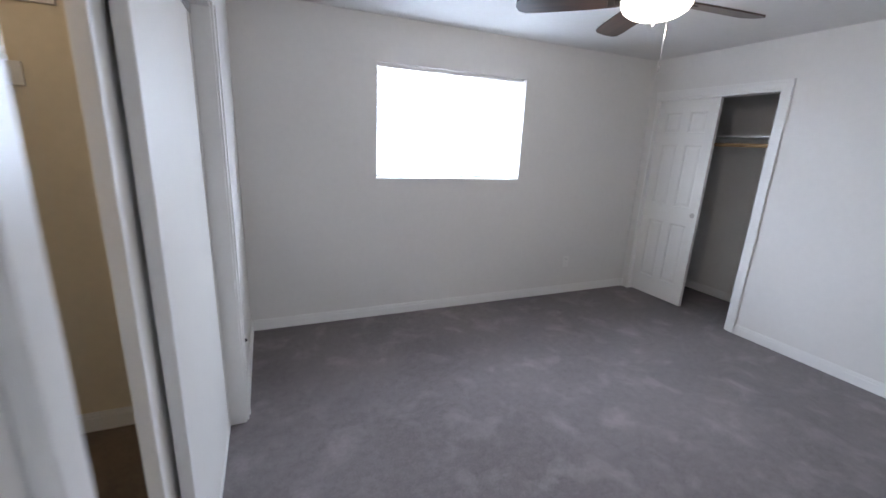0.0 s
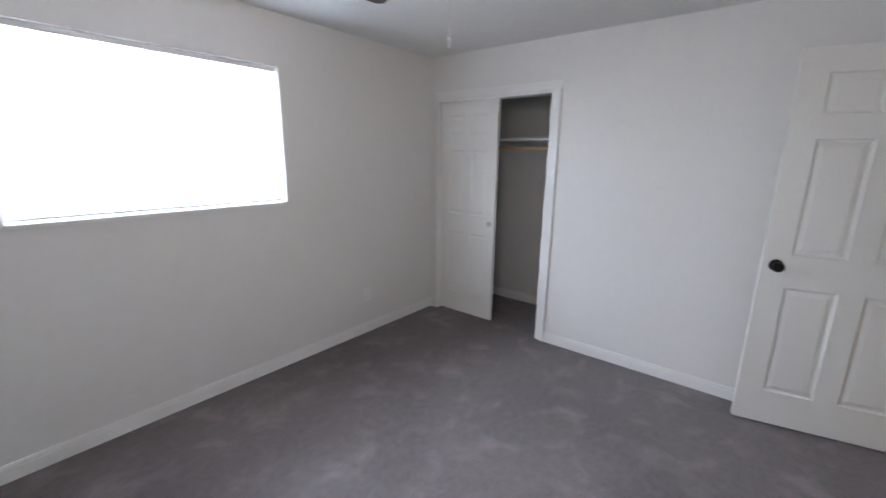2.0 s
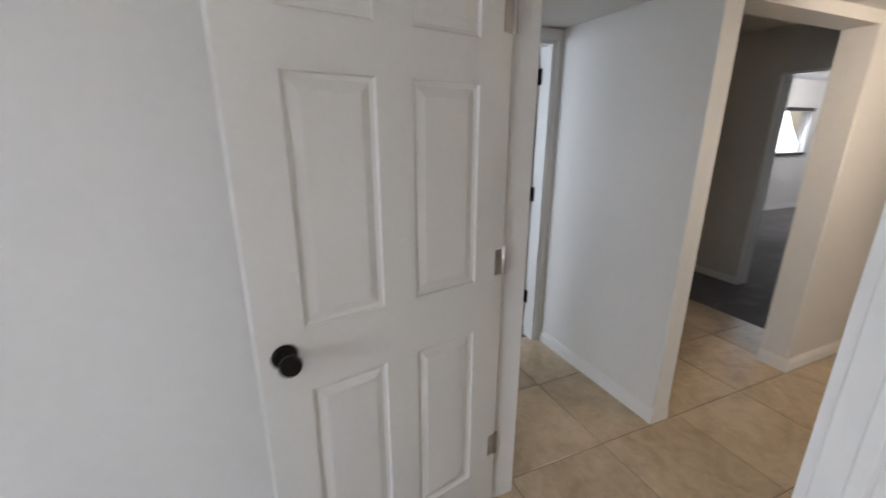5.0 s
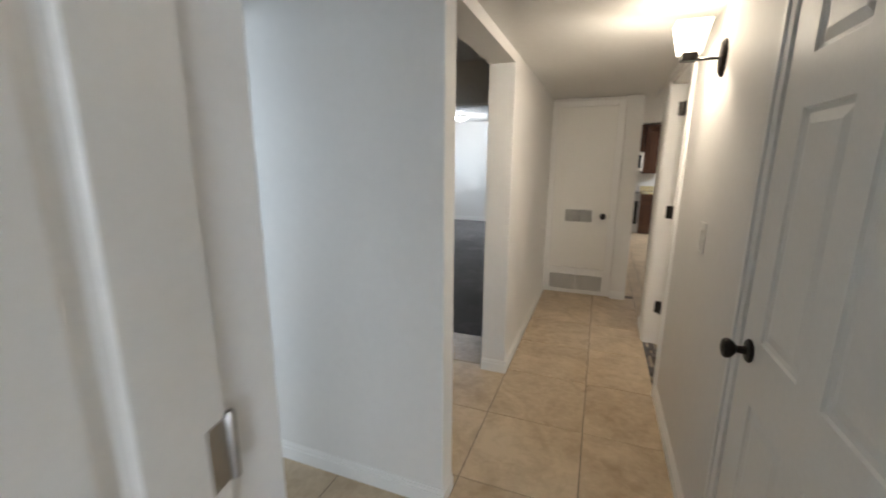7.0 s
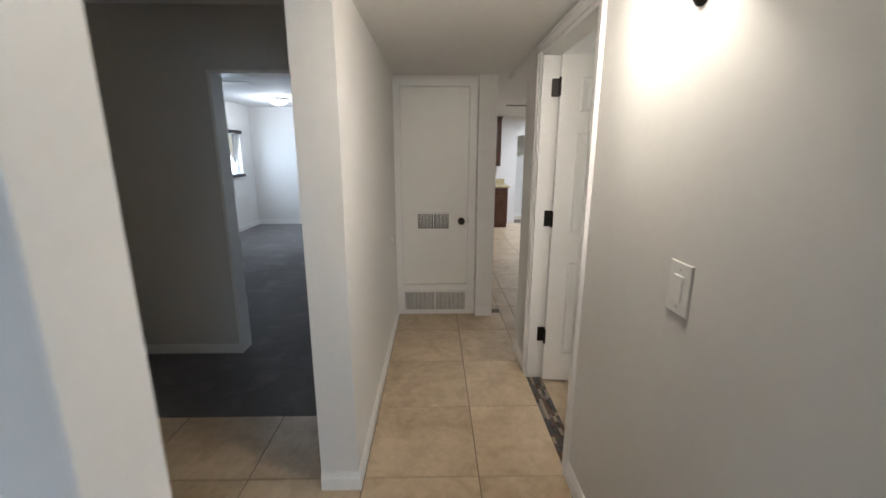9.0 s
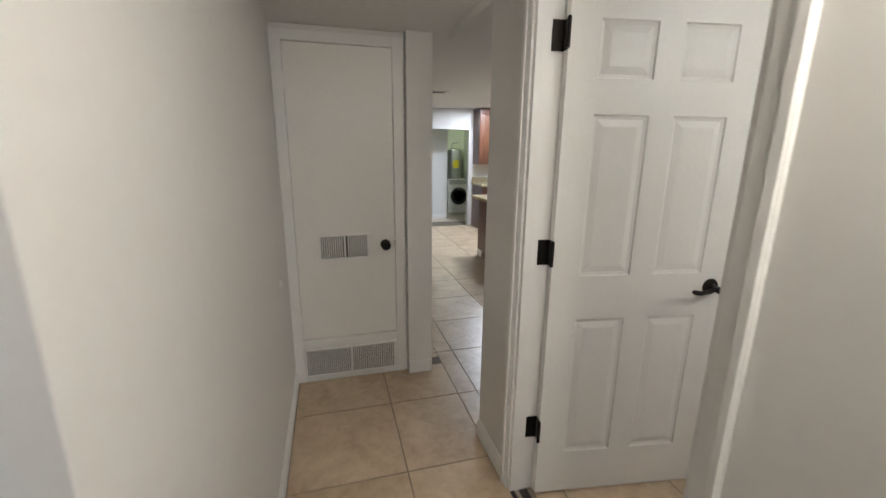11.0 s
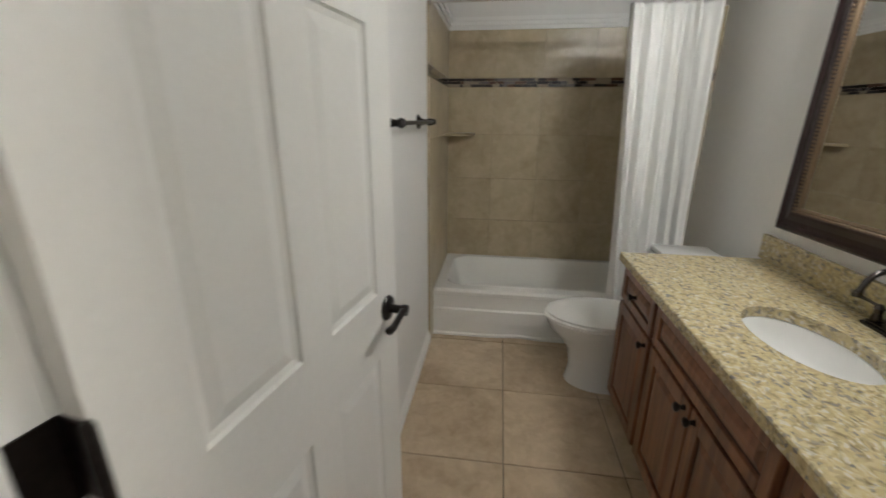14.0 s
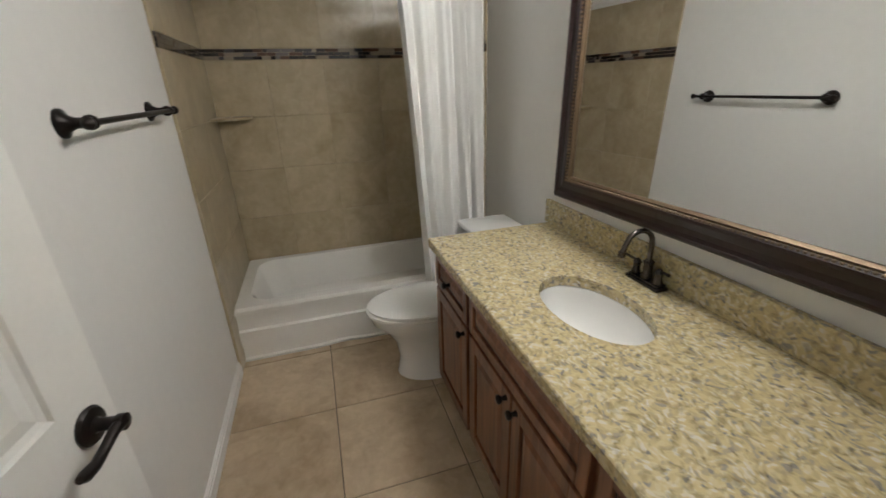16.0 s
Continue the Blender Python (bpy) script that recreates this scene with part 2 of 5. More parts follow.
GOLD = material("gold_beading", (0.13, 0.088, 0.05), 0.45, metal=0.6, spread=0.15, fine=200)
PORCELAIN = material("porcelain", (0.83, 0.82, 0.80), 0.08, spread=0.015, coat=0.4)
ACRYLIC = material("tub_enamel", (0.82, 0.80, 0.76), 0.14, spread=0.02, coat=0.3)
MIRROR = material("mirror_silver", (0.88, 0.89, 0.88), 0.0, metal=1.0, spread=0.0)
CLOTH = material("white_waffle_cloth", (0.74, 0.73, 0.71), 0.9, spread=0.05, coarse=10, fine=160, bump=0.8, bump_scale=150)
# Near-black colour that paints the shade inside slots and behind grille fins.
DARK = material("cavity_shade", (0.02, 0.02, 0.02), 0.9)
STEEL = material("appliance_steel", (0.45, 0.45, 0.46), 0.3, metal=0.9, spread=0.05)
BLACK = material("black_glass", (0.012, 0.012, 0.013), 0.1)
YELLOW = material("yellow_label", (0.75, 0.62, 0.03), 0.5, spread=0.03)
GREENWALL = material("laundry_paint", (0.72, 0.76, 0.58), 0.6, spread=0.03)
PLASTER = material("outer_stucco", (0.55, 0.50, 0.43), 0.9, spread=0.12, bump=0.6, bump_scale=60)
EARTH = material("dry_ground", (0.28, 0.23, 0.17), 0.95, spread=0.25, coarse=0.4, fine=6)
LIT_GLOBE = glow("lit_alabaster", (1.0, 0.90, 0.74), 9)
LIT_SHADE = glow("lit_frosted_shade", (1.0, 0.86, 0.66), 5)
LIT_CAN = glow("lit_downlight", (1.0, 0.98, 0.94), 14)
LIT_DOME = glow("lit_dome", (0.95, 0.98, 1.0), 6)


def mosaic_material():
    m = bpy.data.materials.new("glass_mosaic")
    m.use_nodes = True
    nt = m.node_tree
    b = nt.nodes["Principled BSDF"]
    b.inputs["Roughness"].default_value, b.inputs["Coat Weight"].default_value = 0.12, 0.6
    geo, ramp = nt.nodes.new("ShaderNodeNewGeometry"), nt.nodes.new("ShaderNodeValToRGB")
    ramp.color_ramp.interpolation = "CONSTANT"
    ramp.color_ramp.elements[0].color, ramp.color_ramp.elements[1].color = (0.03, 0.018, 0.013, 1), (0.30, 0.25, 0.19, 1)
    ramp.color_ramp.elements[1].position = 0.78
    for at, col in ((0.3, (0.10, 0.055, 0.035)), (0.5, (0.05, 0.045, 0.045)), (0.65, (0.16, 0.14, 0.13))):
        ramp.color_ramp.elements.new(at).color = (*col, 1)
    nt.links.new(geo.outputs["Random Per Island"], ramp.inputs[0]), nt.links.new(ramp.outputs[0], b.inputs["Base Color"])
    return m


MOSAIC = mosaic_material()


def slat_material():
    """Thin white vinyl that lets some daylight through."""
    m = bpy.data.materials.new("white_vinyl_slat")
    m.use_nodes = True
    nt = m.node_tree
    b, t, mix = nt.nodes["Principled BSDF"], nt.nodes.new("ShaderNodeBsdfTranslucent"), nt.nodes.new("ShaderNodeMixShader")
    b.inputs["Base Color"].default_value, t.inputs["Color"].default_value = (0.85, 0.85, 0.84, 1), (0.9, 0.92, 0.95, 1)
    b.inputs["Roughness"].default_value, mix.inputs[0].default_value = 0.4, 0.55
    nt.links.new(b.outputs[0], mix.inputs[1]), nt.links.new(t.outputs[0], mix.inputs[2])
    nt.links.new(mix.outputs[0], nt.nodes["Material Output"].inputs["Surface"])
    return m


SLAT = slat_material()
GLASS = bpy.data.materials.new("window_glass")
GLASS.use_nodes = True
GLASS.node_tree.nodes["Principled BSDF"].inputs["Transmission Weight"].default_value = 1
GLASS.node_tree.nodes["Principled BSDF"].inputs["Roughness"].default_value = 0.0

# ---- builders ----


def box(bm, x0, y0, z0, x1, y1, z1, bevel=0.0):
    r = bmesh.ops.create_cube(bm, size=1)
    vs = r["verts"]
    for v in vs:
        v.co = Vector(((x0 + x1) / 2 + v.co.x * (x1 - x0), (y0 + y1) / 2 + v.co.y * (y1 - y0), (z0 + z1) / 2 + v.co.z * (z1 - z0)))
    if bevel:
        edges = list({e for v in vs for e in v.link_edges})
        bmesh.ops.bevel(bm, geom=edges, offset=bevel, segments=2, affect="EDGES", profile=0.5)
    return bm


def boxed(*spans, bevel=0.0):
    bm = bmesh.new()
    for s in spans:
        box(bm, *s, bevel=bevel)
    return bm


def mesh_of(name, bm, mat, smooth=False):
    bmesh.ops.recalc_face_normals(bm, faces=bm.faces)
    me = bpy.data.meshes.new(name)
    bm.to_mesh(me)
    bm.free()
    me.materials.append(mat)
    if smooth:
        for p in me.polygons:
            p.use_smooth = True
        me.set_sharp_from_angle(angle=radians(40))
    return me


def part(name, bm, mat, parent, label="", smooth=False, at=None):
    ob = new(name, mesh_of(name, bm, mat, smooth))
    ob.parent = parent
    if at is not None:
        ob.matrix_basis = at
    return tagged(ob, label)


def thing(name, at, label, category, group=""):
    ob = new(name)
    ob.empty_display_size = 0.1
    ob.matrix_basis = at if isinstance(at, Matrix) else Matrix.Translation(at)
    return tagged(ob, label, category, group)


def structure(name, bm, mat, label="", smooth=False):
    return tagged(new(name, mesh_of(name, bm, mat, smooth)), label, kind="structure")


def lathe(bm, profile, axis="z", at=(0, 0, 0), steps=24):
    """Turn (radius, height) points round an axis."""
    rings = []
    for r, h in profile:
        ring = []
        for k in range(steps):
            a = 2 * math.pi * k / steps
            p = (r * math.cos(a), r * math.sin(a), h)
            p = {"z": p, "x": (p[2], p[0], p[1]), "y": (p[0], p[2], p[1])}[axis]
            ring.append(bm.verts.new(Vector(p) + Vector(at)))
        rings.append(ring)
    for a, b in zip(rings, rings[1:]):
        for k in range(steps):
            bm.faces.new((a[k], a[(k + 1) % steps], b[(k + 1) % steps], b[k]))
    for ring in (rings[0], rings[-1]):
        bm.faces.new(ring)
    return bm


def tube(bm, points, radii, steps=12):
    """A round bar along points, with a radius at each."""
    pts, rings = [Vector(p) for p in points], []
    up = Vector((0.13, 0.21, 1)).normalized()
    for i, p in enumerate(pts):
        d = (pts[min(i + 1, len(pts) - 1)] - pts[max(i - 1, 0)]).normalized()
        side = d.cross(up).normalized()
        up2 = side.cross(d).normalized()
        r = radii[i] if isinstance(radii, (list, tuple)) else radii
        rings.append([bm.verts.new(p + r * (math.cos(2 * math.pi * k / steps) * side + math.sin(2 * math.pi * k / steps) * up2)) for k in range(steps)])
    for a, b in zip(rings, rings[1:]):
        for k in range(steps):
            bm.faces.new((a[k], a[(k + 1) % steps], b[(k + 1) % steps], b[k]))
    for ring in (rings[0], rings[-1]):
        bm.faces.new(ring)
    return bm


def wall(name, axis, at0, at1, a0, a1, z0, z1, mat, holes=(), label="painted plaster wall"):
    """A straight wall along an axis ("x" or "y"), at0 to at1 thick, with holes (from, to, bottom, top) through it."""
    bm = bmesh.new()

    def piece(p, q, lo, hi):
        if q - p > 1e-4 and hi - lo > 1e-4:
            box(bm, *((p, at0, lo, q, at1, hi) if axis == "x" else (at0, p, lo, at1, q, hi)))

    last = a0
    for p, q, lo, hi in sorted(holes):
        piece(last, p, z0, z1), piece(p, q, z0, lo), piece(p, q, hi, z1)
        last = q
    piece(last, a1, z0, z1)
    return structure(name, bm, mat, label)


def baseboard(x0, y0, x1, y1, nx, ny, high=0.085, mat=None):
    """A moulded skirting along a wall line; nx, ny point into the room."""
    bm = bmesh.new()
    for d, lo, hi in ((0.014, 0.0, high * 0.72), (0.010, high * 0.72, high * 0.9), (0.006, high * 0.9, high)):
        box(bm, min(x0, x1, x0 + nx * d, x1 + nx * d), min(y0, y1, y0 + ny * d, y1 + ny * d), lo, max(x0, x1, x0 + nx * d, x1 + nx * d), max(y0, y1, y0 + ny * d, y1 + ny * d), hi)
    return structure("baseboard", bm, mat or TRIM, "white painted wooden skirting board")


def casing(axis, face, out, a0, a1, top, wide=0.06, legs=(1, 1), low=0.0):
    """Door trim on a wall face: two legs and a head, proud by out (signed)."""
    bm = bmesh.new()

    def piece(p, q, lo, hi, d):
        f0, f1 = sorted((face, face + out * d))
        box(bm, *((p, f0, lo, q, f1, hi) if axis == "x" else (f0, p, lo, f1, q, hi)), bevel=0.002)

    for on, p, s in ((legs[0], a0, -1), (legs[1], a1, 1)):
        if on:
            lo, hi = sorted((p, p + s * wide))
            piece(lo, hi, low, top + 0.004, 0.012)
            lo, hi = sorted((p + s * wide * 0.62, p + s * wide))
            piece(lo + (0.0015 if s < 0 else 0), hi - (0.0015 if s > 0 else 0), low, top + 0.003, 0.019)
    p, q = a0 - legs[0] * wide, a1 + legs[1] * wide
    piece(p, q, top + 0.004, top + wide, 0.0125), piece(p + 0.0015, q - 0.0015, top + wide * 0.62, top + wide - 0.0015, 0.0195)
    return structure("trim", bm, TRIM, "white painted moulded door casing")


def jamb(axis, at0, at1, a0, a1, top, thick=0.018):
    """The lining of a doorway: two sides and a head, inside the hole."""
    bm = bmesh.new()
    for p, q, lo, hi in ((a0, a0 + thick, 0, top), (a1 - thick, a1, 0, top), (a0 + thick, a1 - thick, top - thick, top)):
        box(bm, *((p, at0, lo, q, at1, hi) if axis == "x" else (at0, p, lo, at1, q, hi)))
    return structure("trim", bm, TRIM, "white painted door lining")


def panel_rects(w, h):
    """The six fields of a moulded door, as (x0, z0, x1, z1) from its hinge foot."""
    s, m = 0.115 * w / 0.76, 0.10 * w / 0.76
    half = (w - 2 * s - m) / 2
    rows = ((0.20, 0.82), (1.00, 1.60), (1.72, 1.91))
    return [(x, z0 * h / 2.03, x + half, z1 * h / 2.03) for z0, z1 in rows for x in (s, s + half + m)]


def six_panel_leaf(w, h, t, both=True):
    """A door slab lying in x from 0 to w, y from -t/2 to t/2, with six sunk fields on each face."""
    bm = bmesh.new()
    rects = panel_rects(w, h)
    xs = sorted({0, w, *(r[0] for r in rects), *(r[2] for r in rects)})
    zs = sorted({0, h, *(r[1] for r in rects), *(r[3] for r in rects)})
    for side in (-1, 1):
        y = side * t / 2
        for x0, x1 in zip(xs, xs[1:]):
            for z0, z1 in zip(zs, zs[1:]):
                hit = any(r[0] - 1e-5 <= x0 and x1 <= r[2] + 1e-5 and r[1] - 1e-5 <= z0 and z1 <= r[3] + 1e-5 for r in rects)
                if not hit:
                    bm.faces.new([bm.verts.new(p) for p in ((x0, y, z0), (x1, y, z0), (x1, y, z1), (x0, y, z1))])
        for x0, z0, x1, z1 in rects:
            loops = []
            for inset, depth in ((0, 0), (0.004, 0.006), (0.014, 0.009)):
                loops.append([bm.verts.new((x, y - side * depth, z)) for x, z in ((x0 + inset, z0 + inset), (x1 - inset, z0 + inset), (x1 - inset, z1 - inset), (x0 + inset, z1 - inset))])
            for a, b in zip(loops, loops[1:]):
                for k in range(4):
                    bm.faces.new((a[k], a[(k + 1) % 4], b[(k + 1) % 4], b[k]))
            bm.faces.new(loops[-1])
    y = t / 2
    for p in (((0, -y, 0), (0, y, 0), (0, y, h), (0, -y, h)), ((w, -y, 0), (w, y, 0), (w, y, h), (w, -y, h)), ((0, -y, 0), (w, -y, 0), (w, y, 0), (0, y, 0)), ((0, -y, h), (w, -y, h), (w, y, h), (0, y, h))):
        bm.faces.new([bm.verts.new(q) for q in p])
    bmesh.ops.remove_doubles(bm, verts=bm.verts, dist=1e-5)
    return bm


def raised_field(w, h):
    """The raised middle of a door field, in x and z about its centre, rising to +y."""
    bm = bmesh.new()
    loops = []
    for inset, y in ((0, 0), (0.022, 0.0055), (0.024, 0.006)):
        loops.append([bm.verts.new((x * (w / 2 - inset), y, z * (h / 2 - inset))) for x, z in ((-1, -1), (1, -1), (1, 1), (-1, 1))])
    for a, b in zip(loops, loops[1:]):
        for k in range(4):
            bm.faces.new((a[k], a[(k + 1) % 4], b[(k + 1) % 4], b[k]))
    bm.faces.new(loops[-1]), bm.faces.new(loops[0])
    return bm


def panel_door(name, at, w, h, t, label, hinges=(), hinge_mat=None, knob=None, hinge_side=1, kind="structure", jamb_leaf=False, knob_z=0.94):
    """A six-panel door about its hinge foot. knob: "round" or "lever", on both faces."""
    door = thing(name, at, label, "door")
    door["kind"] = kind
    leaf = part("leaf", six_panel_leaf(w, h, t), DOOR, door)
    shared = {}
    for x0, z0, x1, z1 in panel_rects(w, h):
        pw, ph = x1 - x0 - 0.030, z1 - z0 - 0.030
        key = round(ph, 3)
        if key not in shared:
            shared[key] = mesh_of("panel", raised_field(pw, ph), DOOR)
        for side in (-1, 1):
            ob = new("panel", shared[key])
            ob.parent = leaf
            ob.matrix_basis = pose((x0 + x1) / 2, side * (t / 2 - 0.009), (z0 + z1) / 2, 0, 0, 0 if side > 0 else 180)
    for z in hinges:
        bm = boxed((0.0, hinge_side * t / 2, z - 0.045, 0.034, hinge_side * (t / 2 + 0.0025), z + 0.045))
        if jamb_leaf:
            y0, y1 = sorted((-hinge_side * 0.0165, -hinge_side * 0.0195))
            bm = boxed((-0.003, -t / 2, z - 0.048, 0.0, t / 2 + 0.001, z + 0.048), (-0.045, y0, z - 0.048, -0.003, y1, z + 0.048))
        lathe(bm, [(0.007, z - 0.046), (0.007, z + 0.046), (0.004, z + 0.051)], at=(-0.004, hinge_side * (t / 2 + 0.004), 0), steps=10)
        part("hinge", bm, hinge_mat or NICKEL, door, smooth=True)
    for side in (-1, 1) if knob else ():
        y, x, z = side * t / 2, w - 0.062, knob_z
        bm = bmesh.new()
        prof = [(0.001, 0.0), (0.031, 0.0), (0.033, 0.004), (0.029, 0.009), (0.014, 0.012), (0.011, 0.016)]
        if knob == "round":
            prof += [(0.010, 0.032), (0.018, 0.038), (0.0265, 0.048), (0.028, 0.056), (0.024, 0.064), (0.012, 0.068), (0.001, 0.069)]
        else:
            prof += [(0.011, 0.040), (0.014, 0.044), (0.014, 0.056), (0.001, 0.060)]
        lathe(bm, [(r, d * side) for r, d in prof], axis="y", at=(x, y, z))
        if knob == "lever":
            yy = y + side * 0.050
            tube(bm, [(x, yy, z), (x - 0.02, yy, z + 0.003), (x - 0.045, yy, z - 0.004), (x - 0.075, yy, z - 0.010), (x - 0.098, yy, z - 0.006), (x - 0.108, yy, z - 0.002)], [0.010, 0.009, 0.008, 0.009, 0.010, 0.006])
        part("door_knob" if knob == "round" else "door_handle", bm, BRONZE, door, "dark bronze %s" % ("knob" if knob == "round" else "lever handle"), smooth=True)
    return door
# ---- structure: bedroom and its closets ----
X_W, X_E, Y_S, Y_N, H_BED = -0.35, 3.45, -0.11, 3.25, 2.35
wall("wall_north", "x", Y_N, 3.47, -1.4, 4.5, -0.02, 2.4, WALL, [(0.625, 1.95, 1.165, 2.035)])
wall("wall_east", "y", X_E, 3.56, Y_S, Y_N, -0.02, 2.4, WALL, [(2.055, 3.17, -0.02, 1.985)])
wall("wall_south", "x", -0.21, Y_S, -1.5, 4.58, -0.02, 2.4, WALL, [(2.51, 3.445, -0.02, 2.06)])
wall("wall_west", "y", -0.47, X_W, Y_S, Y_N, -0.02, 2.4, WALL, [(0.45, 2.14, -0.02, 1.985)])
structure("ceiling_1", boxed((-1.5, -0.21, H_BED, 4.4, 3.47, 2.45)), CEIL, "white textured bedroom ceiling")
structure("floor_1", boxed((-0.47, -0.12, -0.02, 4.3, Y_N, 0.0)), CARPET, "worn grey-mauve carpet with paler sweeps")
# wardrobe recess in the east wall
wall("wall_closet_back", "y", 4.20, 4.30, 1.52, Y_N, -0.02, 2.4, WALL)
wall("wall_closet_side", "x", 1.42, 1.52, 3.56, 4.30, -0.02, 2.4, WALL)
baseboard(4.20, 1.52, 4.20, Y_N, -1, 0)
# wardrobe recess in the west wall
wall("wall_wardrobe_back", "y", -1.50, -1.40, 0.12, 2.41, -0.02, 2.4, WARM_TINT)
wall("wall_wardrobe_north", "x", 2.31, 2.41, -1.40, -0.474, -0.02, 2.4, WARM_TINT)
wall("wall_wardrobe_south", "x", 0.12, 0.22, -1.40, -0.474, -0.02, 2.4, WARM_TINT)
structure("floor_2", boxed((-1.40, 0.22, -0.02, -0.47, 2.31, 0.0)), CARPET_BROWN, "brown carpet inside the wardrobe")
baseboard(-1.40, 2.31, -0.48, 2.31, 0, -1, 0.10)
# skirtings
baseboard(X_W + 0.014, Y_N, X_E - 0.014, Y_N, 0, -1)
baseboard(X_W, 2.21, X_W, Y_N, 1, 0)
baseboard(X_W, Y_S, X_W, 0.38, 1, 0)
baseboard(X_E, Y_S, X_E, 1.99, -1, 0)
baseboard(X_E, 3.22, X_E, Y_N, -1, 0)
baseboard(X_W + 0.014, Y_S, 2.445, Y_S, 0, 1)
# trims
casing("y", X_E, -1, 2.055, 3.17, 1.985, wide=0.065, legs=(1, 0))
casing("y", X_W, 1, 0.45, 2.14, 1.985, wide=0.065)
casing("x", Y_S, 1, 2.51, 3.445, 2.06, wide=0.06, legs=(1, 0))
jamb("y", X_E - 0.002, 3.56, 2.055, 3.17, 1.985)
jamb("y", -0.472, X_W + 0.002, 0.45, 2.14, 1.985)
jamb("x", -0.212, Y_S + 0.002, 2.51, 3.445, 2.06)

# ---- structure: hall and vestibule ----
H_HALL = 2.06
wall("wall_hall_west", "y", 2.455, 2.55, -3.60, -0.21, -0.03, H_HALL, WALL, [(-1.095, -0.30, -0.03, 1.99), (-3.225, -2.41, -0.03, 1.99)])
structure("wall_kitchen_header", boxed((2.455, -4.27, 2.02, 2.55, -3.60, H_HALL)), WALL, "narrow painted header over the kitchen opening")
wall("wall_hall_east", "y", 3.495, 3.655, -9.45, -1.12, -0.03, 2.4, WALL, [(-2.312, -1.23, -0.03, 2.0)])
wall("wall_short", "x", -1.23, -1.12, 3.655, 6.5, -0.03, 2.4, WALL)
wall("wall_vestibule_east", "y", 4.47, 4.58, -1.12, -0.21, -0.03, 2.4, WALL, [(-1.07, -0.32, -0.03, 1.99)])
wall("wall_utility", "x", -4.43, -4.33, 2.79, 3.495, -0.03, H_HALL, WALL)
structure("wall_stub", boxed((2.64, -5.3, -0.03, 2.79, -4.27, 2.16)), WALL, "end of a painted wall beside the utility door")
structure("ceiling_2", boxed((2.455, -4.43, H_HALL, 3.495, -0.21, 2.16), (3.495, -1.12, H_HALL, 4.47, -0.21, 2.16)), CEIL, "low white hall ceiling")
casing("y", 2.55, 1, -1.095, -0.30, 1.99, wide=0.055, legs=(1, 0))
casing("y", 2.55, 1, -3.225, -2.41, 1.99, wide=0.055)
casing("y", 2.455, -1, -3.225, -2.41, 1.99, wide=0.055, legs=(0, 1))
casing("y", 4.47, -1, -1.07, -0.32, 1.99, wide=0.06, legs=(1, 0))
jamb("y", 2.453, 2.552, -3.225, -2.41, 1.99)
jamb("y", 2.453, 2.552, -1.095, -0.30, 1.99)
jamb("y", 4.468, 4.582, -1.07, -0.32, 1.99)
baseboard(2.55, -3.60, 2.55, -3.295, 1, 0)
baseboard(2.55, -2.352, 2.55, -1.155, 1, 0)
baseboard(3.495, -4.33, 3.495, -2.312, -1, 0)
baseboard(3.495, -1.23, 3.495, -1.12, -1, 0)
baseboard(3.481, -2.312, 3.655, -2.312, 0, 1)
baseboard(3.481, -1.12, 4.47, -1.12, 0, 1)
baseboard(2.64, -4.27, 2.79, -4.27, 0, 1)
# Sconce light on the wall's end, put in as a strip of paler paint.
structure("trim", boxed((3.489, -1.23, 0.086, 3.4945, -1.12, 2.0)), TRIM, "paler strip for the sconce light on the short wall's end")

# ---- structure: bathroom ----
wall("wall_bath_south", "x", -3.60, -3.205, -2.1, 2.455, -0.03, 2.4, WALL)
wall("wall_bath_north", "x", -1.64, -1.55, -0.56, 2.455, -0.03, 2.4, WALL)
wall("wall_bath_west", "y", -0.56, -0.4085, -3.205, -1.64, -0.03, 2.4, WALL)
structure("ceiling_3", boxed((-0.56, -3.6, 2.22, 2.455, -1.55, 2.4)), CEIL, "white bathroom ceiling")
baseboard(0.422, -3.205, 2.45, -3.205, 0, 1, 0.075)
bm = bmesh.new()
for d, lo, hi in ((0.018, 1.955, 1.98), (0.030, 1.98, 2.005), (0.042, 2.005, 2.03)):
    box(bm, -0.4085, -3.205, lo, -0.4085 + d, -1.64, hi)
    box(bm, -0.4085 + d, -3.205, lo, 0.42, -3.205 + d, hi)
structure("trim", bm, TRIM, "white crown moulding above the wall tiles")

# ---- structure: den, living room and side room ----
wall("wall_den_south", "x", -3.71, -3.59, 3.655, 6.5, -0.03, 2.4, GREY, [(3.715, 4.58, -0.03, 1.95)])
wall("wall_den_east", "y", 6.4, 6.5, -3.59, 1.3, -0.03, 2.4, GREY)
structure("ceiling_4", boxed((3.655, -9.4, 2.33, 7.1, 1.3, 2.45)), CEIL, "white living room ceiling")
wall("wall_living_east", "y", 6.82, 6.97, -9.28, -3.71, -0.03, 2.4, WALL, [(-8.78, -7.45, 1.03, 1.83)])
wall("wall_living_south", "x", -9.40, -9.28, 3.655, 6.97, -0.03, 2.4, WALL)
wall("wall_living_north", "x", -3.72, -3.712, 4.60, 6.82, -0.03, 2.4, WALL)
baseboard(6.82, -9.28, 6.82, -3.8, -1, 0, 0.10)
baseboard(3.67, -9.28, 6.80, -9.28, 0, 1, 0.10)
baseboard(4.595, -3.59, 6.4, -3.59, 0, 1, 0.07)
structure("trim", boxed((4.575, -3.725, 0.0, 4.595, -3.575, 1.955), (3.70, -3.725, 0, 3.72, -3.575, 1.955), (3.72, -3.725, 1.935, 4.575, -3.575, 1.955)), TRIM, "white painted lining of the living room doorway")
